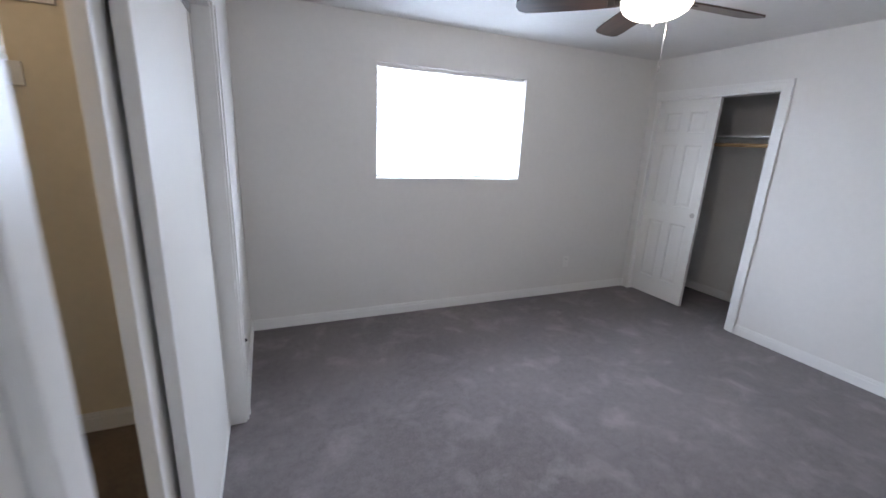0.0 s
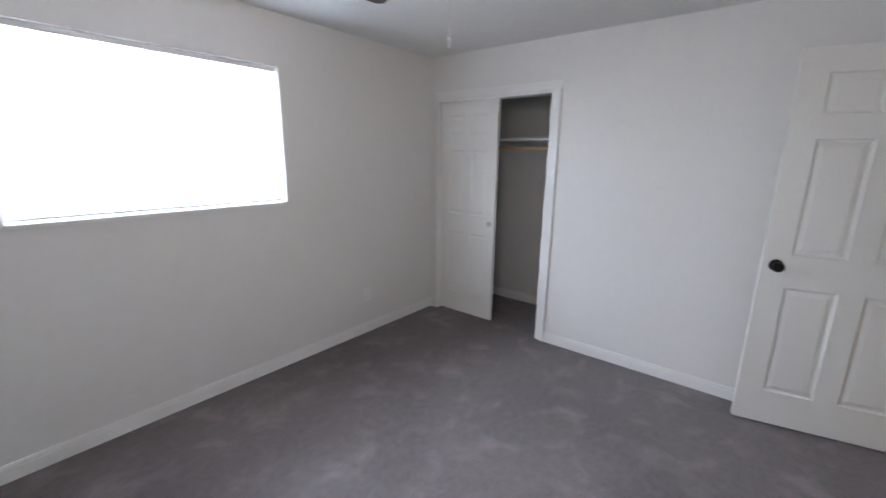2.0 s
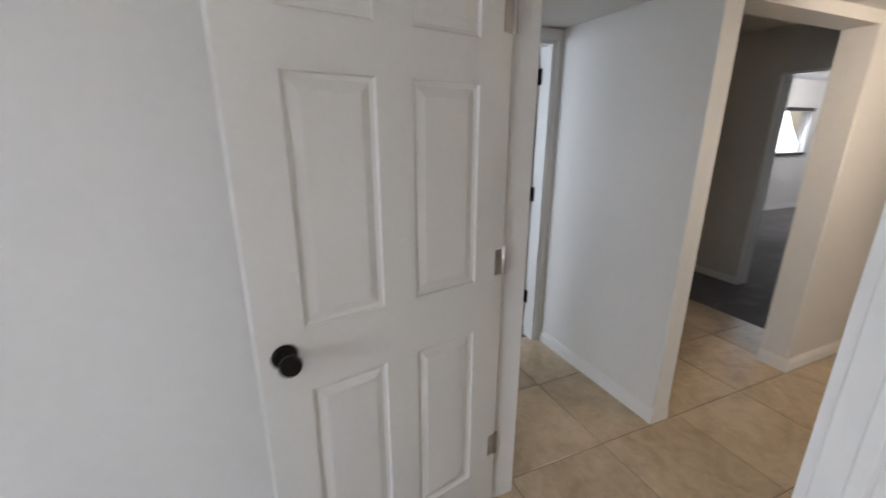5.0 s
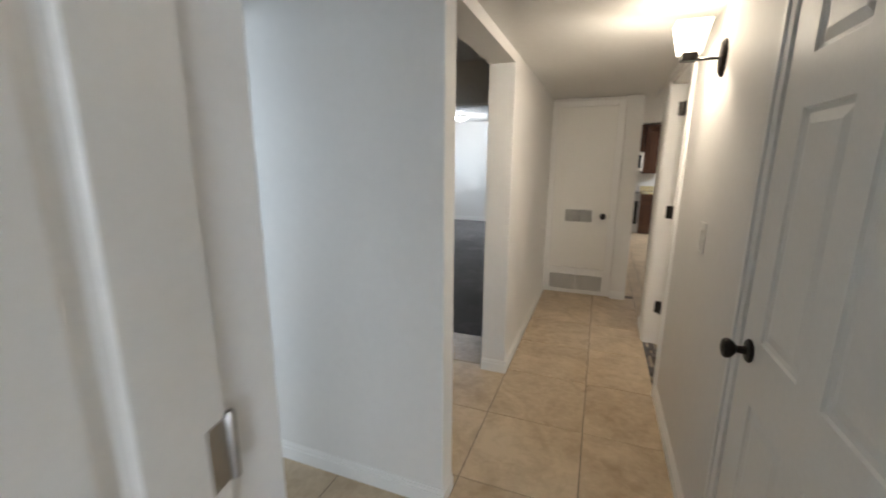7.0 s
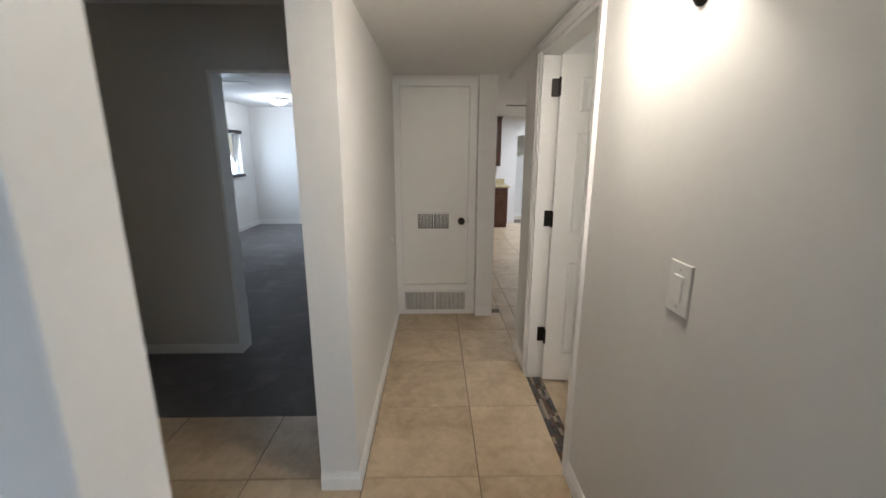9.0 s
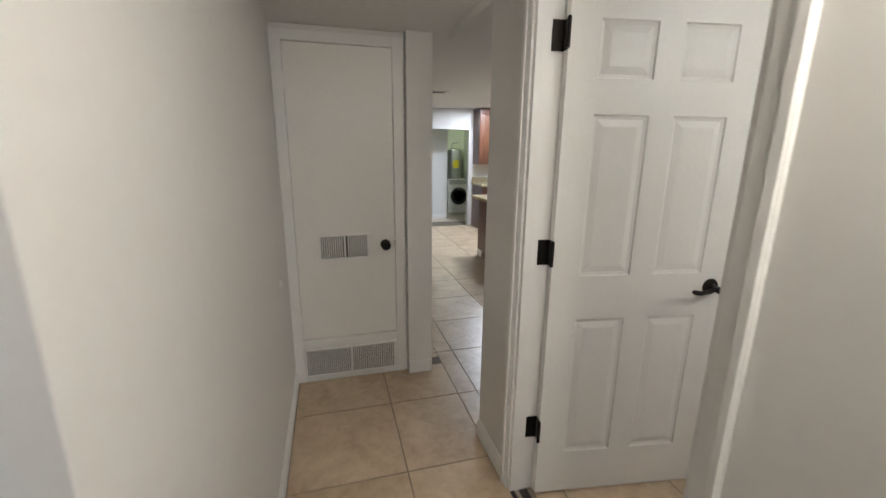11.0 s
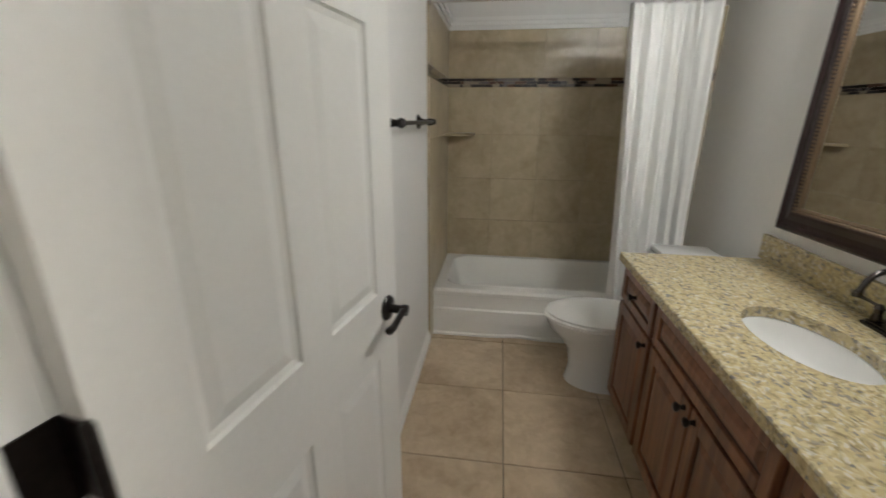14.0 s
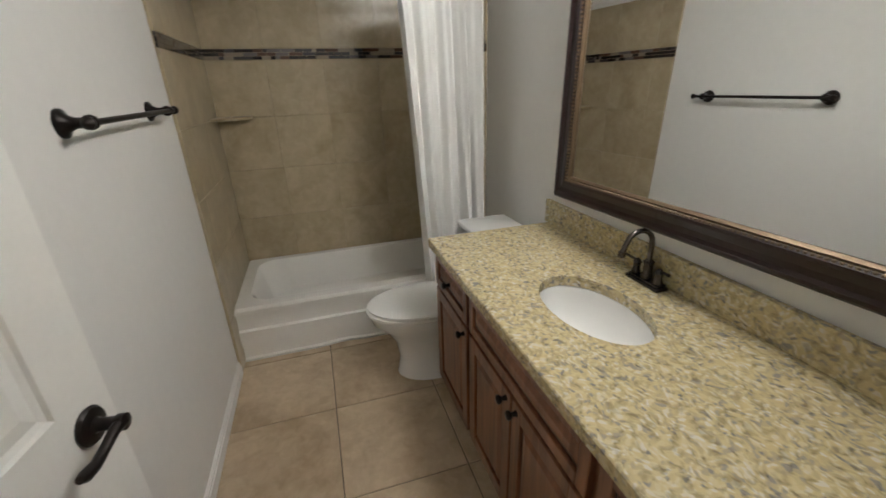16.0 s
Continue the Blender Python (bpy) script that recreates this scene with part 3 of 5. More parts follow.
structure("floor_3", boxed((3.655, -9.28, -0.02, 6.9, -2.83, 0.0)), CARPET_BLUE, "slate grey carpet in the den and living room")
wall("wall_side_room_north", "x", 1.2, 1.3, 4.05, 6.5, -0.03, 2.4, WALL, [(5.0, 6.2, 0.95, 2.0)])
structure("floor_4", boxed((4.53, -1.12, -0.02, 6.4, 1.2, 0.0)), CARPET, "grey carpet in the side bedroom")

# ---- structure: kitchen and laundry ----
wall("wall_kitchen_south", "x", -9.45, -9.35, -2.1, 3.495, -0.03, 2.3, WALL, [(0.67, 1.46, -0.03, 1.80)])
wall("wall_kitchen_west", "y", -2.1, -2.0, -9.35, -3.6, -0.03, 2.3, WALL)
structure("ceiling_5", boxed((-2.1, -11.9, 2.17, 2.455, -3.6, 2.4), (2.455, -11.9, 2.17, 3.495, -4.43, 2.4)), CEIL, "white kitchen ceiling")
wall("wall_laundry_south", "x", -11.8, -11.7, 0.0, 3.0, -0.03, 2.3, GREENWALL)
wall("wall_laundry_west", "y", -0.1, 0.0, -11.7, -9.45, -0.03, 2.3, GREENWALL)
wall("wall_laundry_partition", "x", -10.40, -10.30, 0.82, 3.0, -0.03, 2.3, WALL)
baseboard(0.82, -10.30, 3.0, -10.30, 0, 1)
baseboard(0.62, -9.35, 0.67, -9.35, 0, 1)

# ---- structure: outside ----
structure("ground", boxed((-60, -70, -0.3, 65, 60, -0.2)), EARTH, "dry bare ground round the house")
# Unseen slab and wall pieces, added to keep sky and sun out of gaps.
structure("roof", boxed((-2.3, -12.1, 2.45, 7.2, 3.5, 2.6)), PLASTER, "unseen slab over the rooms that blocks the sky")
structure("wall_outer", boxed((-2.3, -12.1, -0.2, -2.12, 3.47, 2.45), (-2.12, -12.1, -0.2, 7.2, -11.9, 2.45), (-2.12, 3.26, -0.2, -1.4, 3.47, 2.45), (4.3, 1.31, -0.2, 4.5, 3.25, 2.45), (7.0, -12, -0.2, 7.2, -9.45, 2.45), (6.51, -3.7, -0.2, 6.97, -3.5, 2.45)), PLASTER, "unseen outer wall pieces that block daylight")


# ---- windows ----
def window(name, axis, at, a0, a1, z0, z1, label):
    """A sliding window: frame, meeting rail and two panes, set in a hole."""
    w = thing(name, (0, 0, 0), label, "window")
    w["kind"] = "structure"

    def b(p, q, lo, hi, d0, d1):
        return (p, at + d0, lo, q, at + d1, hi) if axis == "x" else (at + d0, p, lo, at + d1, q, hi)

    f, mid = 0.035, (a0 + a1) / 2
    part("window_frame", boxed(b(a0, a1, z0, z0 + f, 0, 0.05), b(a0, a1, z1 - f, z1, 0, 0.05), b(a0, a0 + f, z0 + f, z1 - f, 0, 0.05), b(a1 - f, a1, z0 + f, z1 - f, 0, 0.05), b(mid - 0.02, mid + 0.02, z0 + f, z1 - f, 0.005, 0.045)), PLASTIC, w)
    for p, q in ((a0 + f, mid - 0.02), (mid + 0.02, a1 - f)):
        pane = part("pane", boxed(b(p, q, z0 + f, z1 - f, 0.02, 0.026)), GLASS, w)
        pane.visible_shadow = False
    return w


window("window_1", "x", 3.355, 0.625, 1.95, 1.165, 2.035, "white sliding window behind a closed blind")
window("window_2", "y", 6.90, -8.78, -7.45, 1.03, 1.83, "bright living room window with dark trim")
window("window_3", "x", 1.24, 5.0, 6.2, 0.95, 2.0, "side room window")
structure("window_sill_1", boxed((0.627, 3.238, 1.165, 1.948, 3.355, 1.18)), TRIM, "white window ledge")
trim2 = thing("window_blind", (6.815, -8.115, 1.43), "dark raised shade and rail at the living room window", "blind")
part("valance", boxed((-0.03, -0.70, 0.36, 0.0, 0.70, 0.42)), FRAME, trim2)
part("bottom_rail", boxed((-0.03, -0.70, -0.42, 0.0, 0.70, -0.37)), FRAME, trim2)

blind = thing("venetian_blind", (1.2875, 3.295, 0), "white vinyl mini blind lowered and glowing with daylight", "blind")
part("head_rail", boxed((-0.655, -0.02, 2.005, 0.655, 0.02, 2.033), bevel=0.003), PLASTIC, blind)
part("bottom_rail", boxed((-0.652, -0.013, 1.19, 0.652, 0.013, 1.203), bevel=0.003), PLASTIC, blind)
bm = bmesh.new()
prev = []
for k in range(5):
    u = k / 4 - 0.5
    row = [bm.verts.new((x, u * 0.025, 0.0025 * (1 - 4 * u * u))) for x in (-0.65, 0.65)]
    if prev:
        bm.faces.new((prev[0], prev[1], row[1], row[0]))
    prev = row
slat = mesh_of("slat", bm, SLAT, True)
for k in range(38):
    ob = new("slat", slat)
    ob.parent = blind
    ob.matrix_basis = pose(0, 0, 1.214 + k * 0.0209, 38, 0, 0)
for x in (-0.45, 0.45):
    part("ladder_cord", boxed((x - 0.001, -0.014, 1.2, x + 0.001, -0.012, 2.01)), PLASTIC, blind)
wand = bmesh.new()
tube(wand, [(-0.58, -0.03, 2.0), (-0.578, -0.028, 1.30)], 0.0035, 6)
part("wand", wand, PLASTIC, blind)

# ---- doors ----
HINGES = (0.30, 1.05, 1.79)
panel_door("door_1", pose(3.420, -0.094, 0.014, 0, 0, 90 + 12.0), 0.79, 2.03, 0.035, "open white six-panel bedroom door with dark knob", HINGES, NICKEL, "round", hinge_side=1)
panel_door("door_2", pose(2.540, -0.320, 0.012, 0, 0, -90), 0.755, 1.958, 0.035, "closed white six-panel hall closet door with dark knob", (), BRONZE, "round", hinge_side=1, knob_z=0.92)
panel_door("door_3", pose(2.455, -3.182, 0.012, 0, 0, 180 - 8.5), 0.715, 1.955, 0.035, "open white six-panel bathroom door with dark lever", HINGES, BRONZE, "lever", hinge_side=-1, jamb_leaf=True, knob_z=0.908)
panel_door("door_4", pose(4.595, -1.030, 0.012, 0, 0, 0), 0.61, 1.955, 0.035, "open white six-panel side bedroom door", HINGES, BRONZE, "round", hinge_side=1, jamb_leaf=True)


def sliding_door(name, at, w, h, label, pull=True):
    door = panel_door(name, at, w, h, 0.03, label)
    if pull:
        bm = bmesh.new()
        lathe(bm, [(0.001, -0.002), (0.012, -0.002), (0.014, -0.005), (0.022, -0.005), (0.024, -0.002), (0.024, 0.0)], axis="y", at=(w - 0.05, -0.015, 0.90))
        part("finger_pull", bm, NICKEL, door, "round brushed metal pull", smooth=True)
    return door


sliding_door("door_5", pose(3.512, 3.154, 0.012, 0, 0, -90), 0.60, 1.955, "white six-panel sliding closet door pushed aside")
# flat bypass doors of the wardrobe, both pushed to one end
for y0, x, label in ((1.20, -0.440, "flat white sliding wardrobe door pushed aside"), (1.10, -0.485, "flat white sliding wardrobe door behind the first")):
    d = thing("sliding_door", (x, y0, 0.012), label, "door", "wardrobe doors")
    part("panel", boxed((-0.014, 0.03, 0.03, 0.014, 0.88, 1.92)), DOOR, d)
    part("stile", boxed((-0.018, 0.0, 0.0, 0.018, 0.03, 1.95), bevel=0.003), TRIM, d)
    part("stile", boxed((-0.018, 0.88, 0.0, 0.018, 0.91, 1.95), bevel=0.003), TRIM, d)
    part("rail", boxed((-0.018, 0.03, 1.92, 0.018, 0.88, 1.95)), TRIM, d)
    part("rail", boxed((-0.018, 0.03, 0.0, 0.018, 0.88, 0.03)), TRIM, d)
structure("trim", boxed((-0.505, 0.47, 1.963, -0.418, 2.12, 1.967), (-0.507, 0.47, 1.93, -0.503, 2.12, 1.967), (-0.422, 0.47, 1.93, -0.418, 2.12, 1.967)), STEEL, "metal sliding door track")

# utility cupboard door with vent grilles
ud = thing("door_6", (3.15, -4.33, 0), "white flush utility closet door with vent grille", "door")
ud["kind"] = "structure"
part("frame", boxed((-0.35, 0.0, 0.0, -0.288, 0.022, 2.03), (0.288, 0.0, 0.0, 0.345, 0.022, 2.03), (-0.288, 0.0, 1.975, 0.288, 0.022, 2.03), bevel=0.003), TRIM, ud)
part("leaf", boxed((-0.284, 0.001, 0.292, 0.284, 0.02, 1.971), bevel=0.002), DOOR, ud)
part("base_panel", boxed((-0.288, 0.0, 0.255, 0.288, 0.026, 0.288), (-0.288, 0.0, 0.0, 0.288, 0.020, 0.255), bevel=0.002), TRIM, ud)


def grille(x0, x1, z0, z1, y):
    g = part("vent_grille", boxed((x0 - 0.012, y, z0 - 0.012, x0, y + 0.012, z1 + 0.012), (x1, y, z0 - 0.012, x1 + 0.012, y + 0.012, z1 + 0.012), (x0, y, z0 - 0.012, x1, y + 0.012, z0), (x0, y, z1, x1, y + 0.012, z1 + 0.012), ((x0 + x1) / 2 - 0.006, y, z0, (x0 + x1) / 2 + 0.006, y + 0.012, z1)), TRIM, ud, "white metal return air grille")
    # Dark sheet for the shade behind the fins.
    part("shade_backing", boxed((x0, y + 0.0005, z0, x1, y + 0.002, z1)), DARK, g)
    n = int((x1 - x0) / 0.012)
    fin = mesh_of("fin", boxed((-0.0025, 0, 0, 0.0025, 0.008, z1 - z0)), PLASTIC)
    for k in range(n):
        x = x0 + (k + 0.5) * (x1 - x0) / n
        if abs(x - (x0 + x1) / 2) > 0.009:
            ob = new("fin", fin)
            ob.parent = g
            ob.matrix_basis = pose(x, y + 0.002, z0, 0, 0, 25)


grille(-0.272, 0.272, 0.045, 0.215, 0.020)
grille(-0.122, 0.150, 0.800, 0.930, 0.020)
bm = bmesh.new()
lathe(bm, [(0.001, 0.020), (0.030, 0.020), (0.030, 0.026), (0.012, 0.032), (0.011, 0.048), (0.024, 0.058), (0.028, 0.07), (0.022, 0.08), (0.001, 0.083)], axis="y", at=(-0.227, 0, 0.868))
part("door_knob", bm, BRONZE, ud, "dark bronze knob", smooth=True)
part("strike_plate", boxed((-0.291, 0.019, 0.85, -0.281, 0.0245, 0.89)), NICKEL, ud)
for z in (0.42, 1.78):
    part("hinge", boxed((0.282, 0.019, z - 0.04, 0.294, 0.026, z + 0.04)), TRIM, ud)
# ---- bedroom things ----
fan = thing("ceiling_fan", (1.50, 1.585, 0), "dark walnut ceiling fan with lit alabaster bowl", "ceiling fan")
bm = bmesh.new()
lathe(bm, [(0.065, 2.349), (0.065, 2.325), (0.03, 2.30), (0.014, 2.29), (0.014, 2.245), (0.05, 2.24), (0.10, 2.225), (0.115, 2.19), (0.115, 2.15), (0.09, 2.13), (0.06, 2.125), (0.06, 2.195)])
part("motor", bm, BRONZE, fan, "dark bronze motor housing", smooth=True)
bm = bmesh.new()
lathe(bm, [(0.148, 2.150), (0.152, 2.145), (0.150, 2.125), (0.136, 2.10), (0.11, 2.082), (0.07, 2.068), (0.02, 2.063)], steps=32)
globe = part("light_bowl", bm, LIT_GLOBE, fan, "glowing cream glass bowl", smooth=True)
globe.visible_shadow = False
bm = bmesh.new()
lathe(bm, [(0.02, 2.064), (0.022, 2.058), (0.012, 2.050), (0.005, 2.042), (0.002, 2.038)], steps=16)
part("finial", bm, BRONZE, fan, smooth=True)
bm = bmesh.new()
for r0, r1, z0, z1 in ((0.155, 0.158, 2.140, 2.155),):
    lathe(bm, [(r0, z0), (r1, z0), (r1, z1), (r0, z1)], steps=32)
part("bowl_rim", bm, BRONZE, fan, smooth=True)
bm = bmesh.new()
prof = [(0.13, 0.035), (0.17, 0.055), (0.30, 0.066), (0.50, 0.070), (0.60, 0.066), (0.63, 0.045), (0.64, 0.0)]
edge = [(x, y) for x, y in prof] + [(x, -y) for x, y in prof[-2::-1]]
top = [bm.verts.new((x, y, 0.004)) for x, y in edge]
low = [bm.verts.new((x, y, -0.004)) for x, y in edge]
bm.faces.new(top), bm.faces.new(low)
for k in range(len(edge)):
    bm.faces.new((top[k], top[(k + 1) % len(edge)], low[(k + 1) % len(edge)], low[k]))
blade_mesh = mesh_of("blade", bm, BLADE)
arm_mesh = mesh_of("blade_arm", boxed((0.06, -0.02, -0.012, 0.18, 0.02, -0.005), (0.17, -0.035, -0.010, 0.21, 0.035, -0.004), bevel=0.003), BRONZE)
for k in range(5):
    turn = pose(0, 0, 2.152, 0, 0, 66.5 + 72 * k) @ pose(0, 0, 0, 11, 0, 0)
    for name, me in (("blade", blade_mesh), ("blade_arm", arm_mesh)):
        ob = new(name, me)
        ob.parent, ob.matrix_basis = fan, turn
bm = bmesh.new()
tube(bm, [(0.045, -0.035, 2.13), (0.045, -0.035, 1.865)], 0.0008, 6)
lathe(bm, [(0.001, 1.865), (0.003, 1.862), (0.004, 1.85), (0.004, 1.84), (0.002, 1.835)], at=(0.045, -0.035, 0), steps=10)
part("pull_chain", bm, NICKEL, fan, "fine metal pull chain", smooth=True)


def wall_plate(at, label, wide=0.07, high=0.115, holes=0):
    """A switch or socket plate, facing +y of its pose."""
    p = thing("light_switch" if not holes else "wall_socket", at, label, "switch" if not holes else "socket")
    part("plate", boxed((-wide / 2, 0, -high / 2, wide / 2, 0.006, high / 2), bevel=0.0025), PLASTIC, p)
    if holes:
        for z in (-0.024, 0.024):
            o = part("socket", boxed((-0.017, 0.005, z - 0.014, 0.017, 0.0075, z + 0.014), bevel=0.002), PLASTIC, p)
            part("slot_shade", boxed((-0.008, 0.007, z - 0.004, -0.006, 0.0078, z + 0.005), (0.006, 0.007, z - 0.004, 0.008, 0.0078, z + 0.005)), DARK, o)
    else:
        part("rocker", boxed((-0.017, 0.005, -0.033, 0.017, 0.010, 0.033), bevel=0.002), PLASTIC, p)
        for z in (-0.047, 0.047):
            part("screw", boxed((-0.003, 0.005, z - 0.003, 0.003, 0.0068, z + 0.003)), NICKEL, p)
    return p


wall_plate(pose(2.275, Y_S, 1.31), "white rocker switch plate on the bedroom wall")
wall_plate(pose(2.55, -1.735, 1.12, 0, 0, -90), "white rocker switch plate on the hall wall", 0.085, 0.13)
wall_plate(pose(2.62, Y_N, 0.34, 0, 0, 180), "white double wall socket", holes=2)
jack = thing("cable_socket", pose(X_W, 2.50, 0.29, 0, 0, -90), "small dark coaxial socket on the wall", "socket")
bm = bmesh.new()
lathe(bm, [(0.001, 0.0), (0.012, 0.0), (0.012, 0.004), (0.006, 0.005), (0.006, 0.012), (0.001, 0.012)], axis="y", steps=12)
part("connector", bm, BRONZE, jack, smooth=True)

shelf = thing("closet_shelf", (3.56, 2.37, 1.645), "white painted shelf on cleats in the closet", "shelf")
part("board", boxed((0.29, -0.85, 0, 0.64, 0.88, 0.018), bevel=0.002), TRIM, shelf)
part("cleat", boxed((0.62, -0.85, -0.085, 0.64, 0.88, -0.001)), TRIM, shelf)
rod = thing("clothes_rod", (3.87, 2.37, 1.575), "pale wooden clothes rod across the closet", "rod")
bm = bmesh.new()
tube(bm, [(0, -0.85, 0), (0, 0.88, 0)], 0.017, 14)
part("pole", bm, ROD, rod, smooth=True)
wsh = thing("wardrobe_shelf", (-1.40, 2.31, 1.68), "white shelf with cleat inside the wardrobe", "shelf")
part("board", boxed((0.0, -2.08, 0.03, 0.32, 0.0, 0.05)), TRIM, wsh)
part("cleat", boxed((0.0, -0.02, -0.06, 0.36, 0.0, 0.03), bevel=0.002), TRIM, wsh)
part("upper_cleat", boxed((0.0, -0.02, 0.25, 0.50, 0.0, 0.275)), TRIM, wsh)

# ---- hall things ----
sconce = thing("wall_sconce", (2.55, -1.80, 1.84), "bronze wall sconce with lit frosted glass shade", "wall lamp")
bm = bmesh.new()
lathe(bm, [(0.001, 0.022), (0.035, 0.018), (0.042, 0.008), (0.042, 0.0)], axis="x", steps=20)
for v in bm.verts:
    v.co.z *= 1.75
part("back_plate", bm, BRONZE, sconce, smooth=True)
bm = bmesh.new()
tube(bm, [(0.015, 0, 0), (0.06, 0, 0.002), (0.125, 0, 0.0)], 0.006, 8)
part("arm", bm, BRONZE, sconce, smooth=True)
part("cup", boxed((0.098, -0.03, -0.005, 0.158, 0.03, 0.028), bevel=0.004), BRONZE, sconce)
bm = bmesh.new()
prev = None
for r, z in ((0.040, 0.026), (0.062, 0.14)):
    ring = [bm.verts.new((0.128 + sx * r, sy * r, z)) for sx, sy in ((-1, -1), (1, -1), (1, 1), (-1, 1))]
    if prev:
        for k in range(4):
            bm.faces.new((prev[k], prev[(k + 1) % 4], ring[(k + 1) % 4], ring[k]))
    else:
        bm.faces.new(ring)
    prev = ring
shade = part("shade", bm, LIT_SHADE, sconce, "glowing frosted square glass shade")
shade.visible_shadow = False

smoke = thing("smoke_alarm", (3.54, -0.79, H_HALL), "round white smoke alarm on the hall ceiling", "smoke alarm")
bm = bmesh.new()
lathe(bm, [(0.06, 0.0), (0.062, -0.012), (0.055, -0.026), (0.03, -0.033), (0.001, -0.034)], steps=28)
part("cover", bm, PLASTIC, smoke, smooth=True)
stop = thing("door_stop", (3.495, -3.93, 0.78), "small white round wall bumper", "door stop")
bm = bmesh.new()
lathe(bm, [(0.018, 0.0), (0.018, -0.008), (0.010, -0.014), (0.001, -0.015)], axis="x", steps=14)
part("bumper", bm, PLASTIC, stop, smooth=True)

# ---- bathroom things ----
tub = thing("bathtub", (-0.1, 0.0, 0.0), "white enamelled alcove bathtub with stepped apron", "bathtub")
TX0, TX1, TY0, TY1, TZ = -0.294, 0.423, -3.190, -1.655, 0.335
bm = bmesh.new()


def rounded(x0, y0, x1, y1, r, z, n=6):
    out = []
    for cx, cy, a0 in ((x1 - r, y1 - r, 0), (x0 + r, y1 - r, 90), (x0 + r, y0 + r, 180), (x1 - r, y0 + r, 270)):
        for k in range(n + 1):
            a = radians(a0 + 90 * k / n)
            out.append((cx + r * math.cos(a), cy + r * math.sin(a), z))
    return out


loops = [rounded(TX0, TY0, TX1, TY1, 0.012, TZ - 0.02), rounded(TX0 + 0.005, TY0 + 0.005, TX1 - 0.008, TY1 - 0.005, 0.016, TZ), rounded(TX0 + 0.05, TY0 + 0.07, TX1 - 0.07, TY1 - 0.08, 0.12, TZ), rounded(TX0 + 0.062, TY0 + 0.085, TX1 - 0.082, TY1 - 0.10, 0.12, TZ - 0.018), rounded(TX0 + 0.10, TY0 + 0.14, TX1 - 0.12, TY1 - 0.22, 0.13, 0.12), rounded(TX0 + 0.16, TY0 + 0.22, TX1 - 0.17, TY1 - 0.32, 0.10, 0.075)]
rings = [[bm.verts.new(p) for p in loop] for loop in loops]
for a, b in zip(rings, rings[1:]):
    for k in range(len(a)):
        bm.faces.new((a[k], a[(k + 1) % len(a)], b[(k + 1) % len(b)], b[k]))
bm.faces.new(rings[-1])
part("basin", bm, ACRYLIC, tub, smooth=True)
bm = bmesh.new()
steps = [(0.0, 0.0), (0.0, 0.012), (-0.016, 0.018), (-0.016, 0.095), (-0.002, 0.102), (-0.002, 0.188), (-0.018, 0.195), (-0.018, 0.282), (-0.002, 0.290), (0.0, TZ - 0.02)]
n = 25
cols = []
for k in range(n):
    u = k / (n - 1)
    y = TY0 + (TY1 - TY0) * u
    lift = 0.012 * math.exp(-((u - 0.36) / 0.06) ** 2)
    cols.append([bm.verts.new((TX1 + dx, y, z if z > 0.03 else z + (lift if 0 <= z < 0.03 else 0))) for dx, z in steps])
for a, b in zip(cols, cols[1:]):
    for k in range(len(steps) - 1):
        bm.faces.new((a[k], b[k], b[k + 1], a[k + 1]))
part("apron", bm, ACRYLIC, tub, "white stepped front panel", smooth=True)

toilet = thing("toilet", (0.69, -1.755, 0.0), "white porcelain two-piece toilet with closed lid", "toilet")


def oval(cx, cy, rx, front, back, z, n=28):
    """Egg-shaped ring: front reaches towards -y."""
    pts = []
    for k in range(n):
        a = 2 * math.pi * k / n
        s, c = math.sin(a), math.cos(a)
        pts.append((cx + rx * c, cy + (back if s > 0 else front) * s, z))
    return pts


def loft(bm, loops, cap=True):
    rings = [[bm.verts.new(p) for p in loop] for loop in loops]
    for a, b in zip(rings, rings[1:]):
        for k in range(len(a)):
            bm.faces.new((a[k], a[(k + 1) % len(a)], b[(k + 1) % len(a)], b[k]))
    if cap:
        bm.faces.new(rings[0]), bm.faces.new(rings[-1])
    return bm


bm = loft(bmesh.new(), [oval(0, -0.44, 0.128, 0.195, 0.22, 0.0), oval(0, -0.44, 0.124, 0.190, 0.22, 0.02), oval(0, -0.44, 0.116, 0.178, 0.21, 0.10), oval(0, -0.45, 0.118, 0.185, 0.21, 0.20), oval(0, -0.46, 0.138, 0.225, 0.22, 0.27), oval(0, -0.47, 0.172, 0.275, 0.24, 0.33), oval(0, -0.47, 0.180, 0.290, 0.25, 0.375)])
part("bowl", bm, PORCELAIN, toilet, smooth=True)
bm = loft(bmesh.new(), [oval(0, -0.47, 0.178, 0.290, 0.24, 0.377), oval(0, -0.47, 0.186, 0.300, 0.245, 0.382), oval(0, -0.47, 0.186, 0.300, 0.245, 0.393), oval(0, -0.47, 0.180, 0.294, 0.24, 0.397)])
part("seat", bm, PLASTIC, toilet, smooth=True)
bm = loft(bmesh.new(), [oval(0, -0.465, 0.178, 0.292, 0.24, 0.399), oval(0, -0.465, 0.184, 0.298, 0.245, 0.404), oval(0, -0.465, 0.184, 0.298, 0.245, 0.412), oval(0, -0.465, 0.172, 0.284, 0.235, 0.419), oval(0, -0.465, 0.12, 0.21, 0.17, 0.424)])
part("lid", bm, PLASTIC, toilet, "closed white lid", smooth=True)
part("tank", boxed((-0.20, -0.20, 0.36, 0.20, 0.065, 0.70), bevel=0.022), PORCELAIN, toilet, smooth=True)
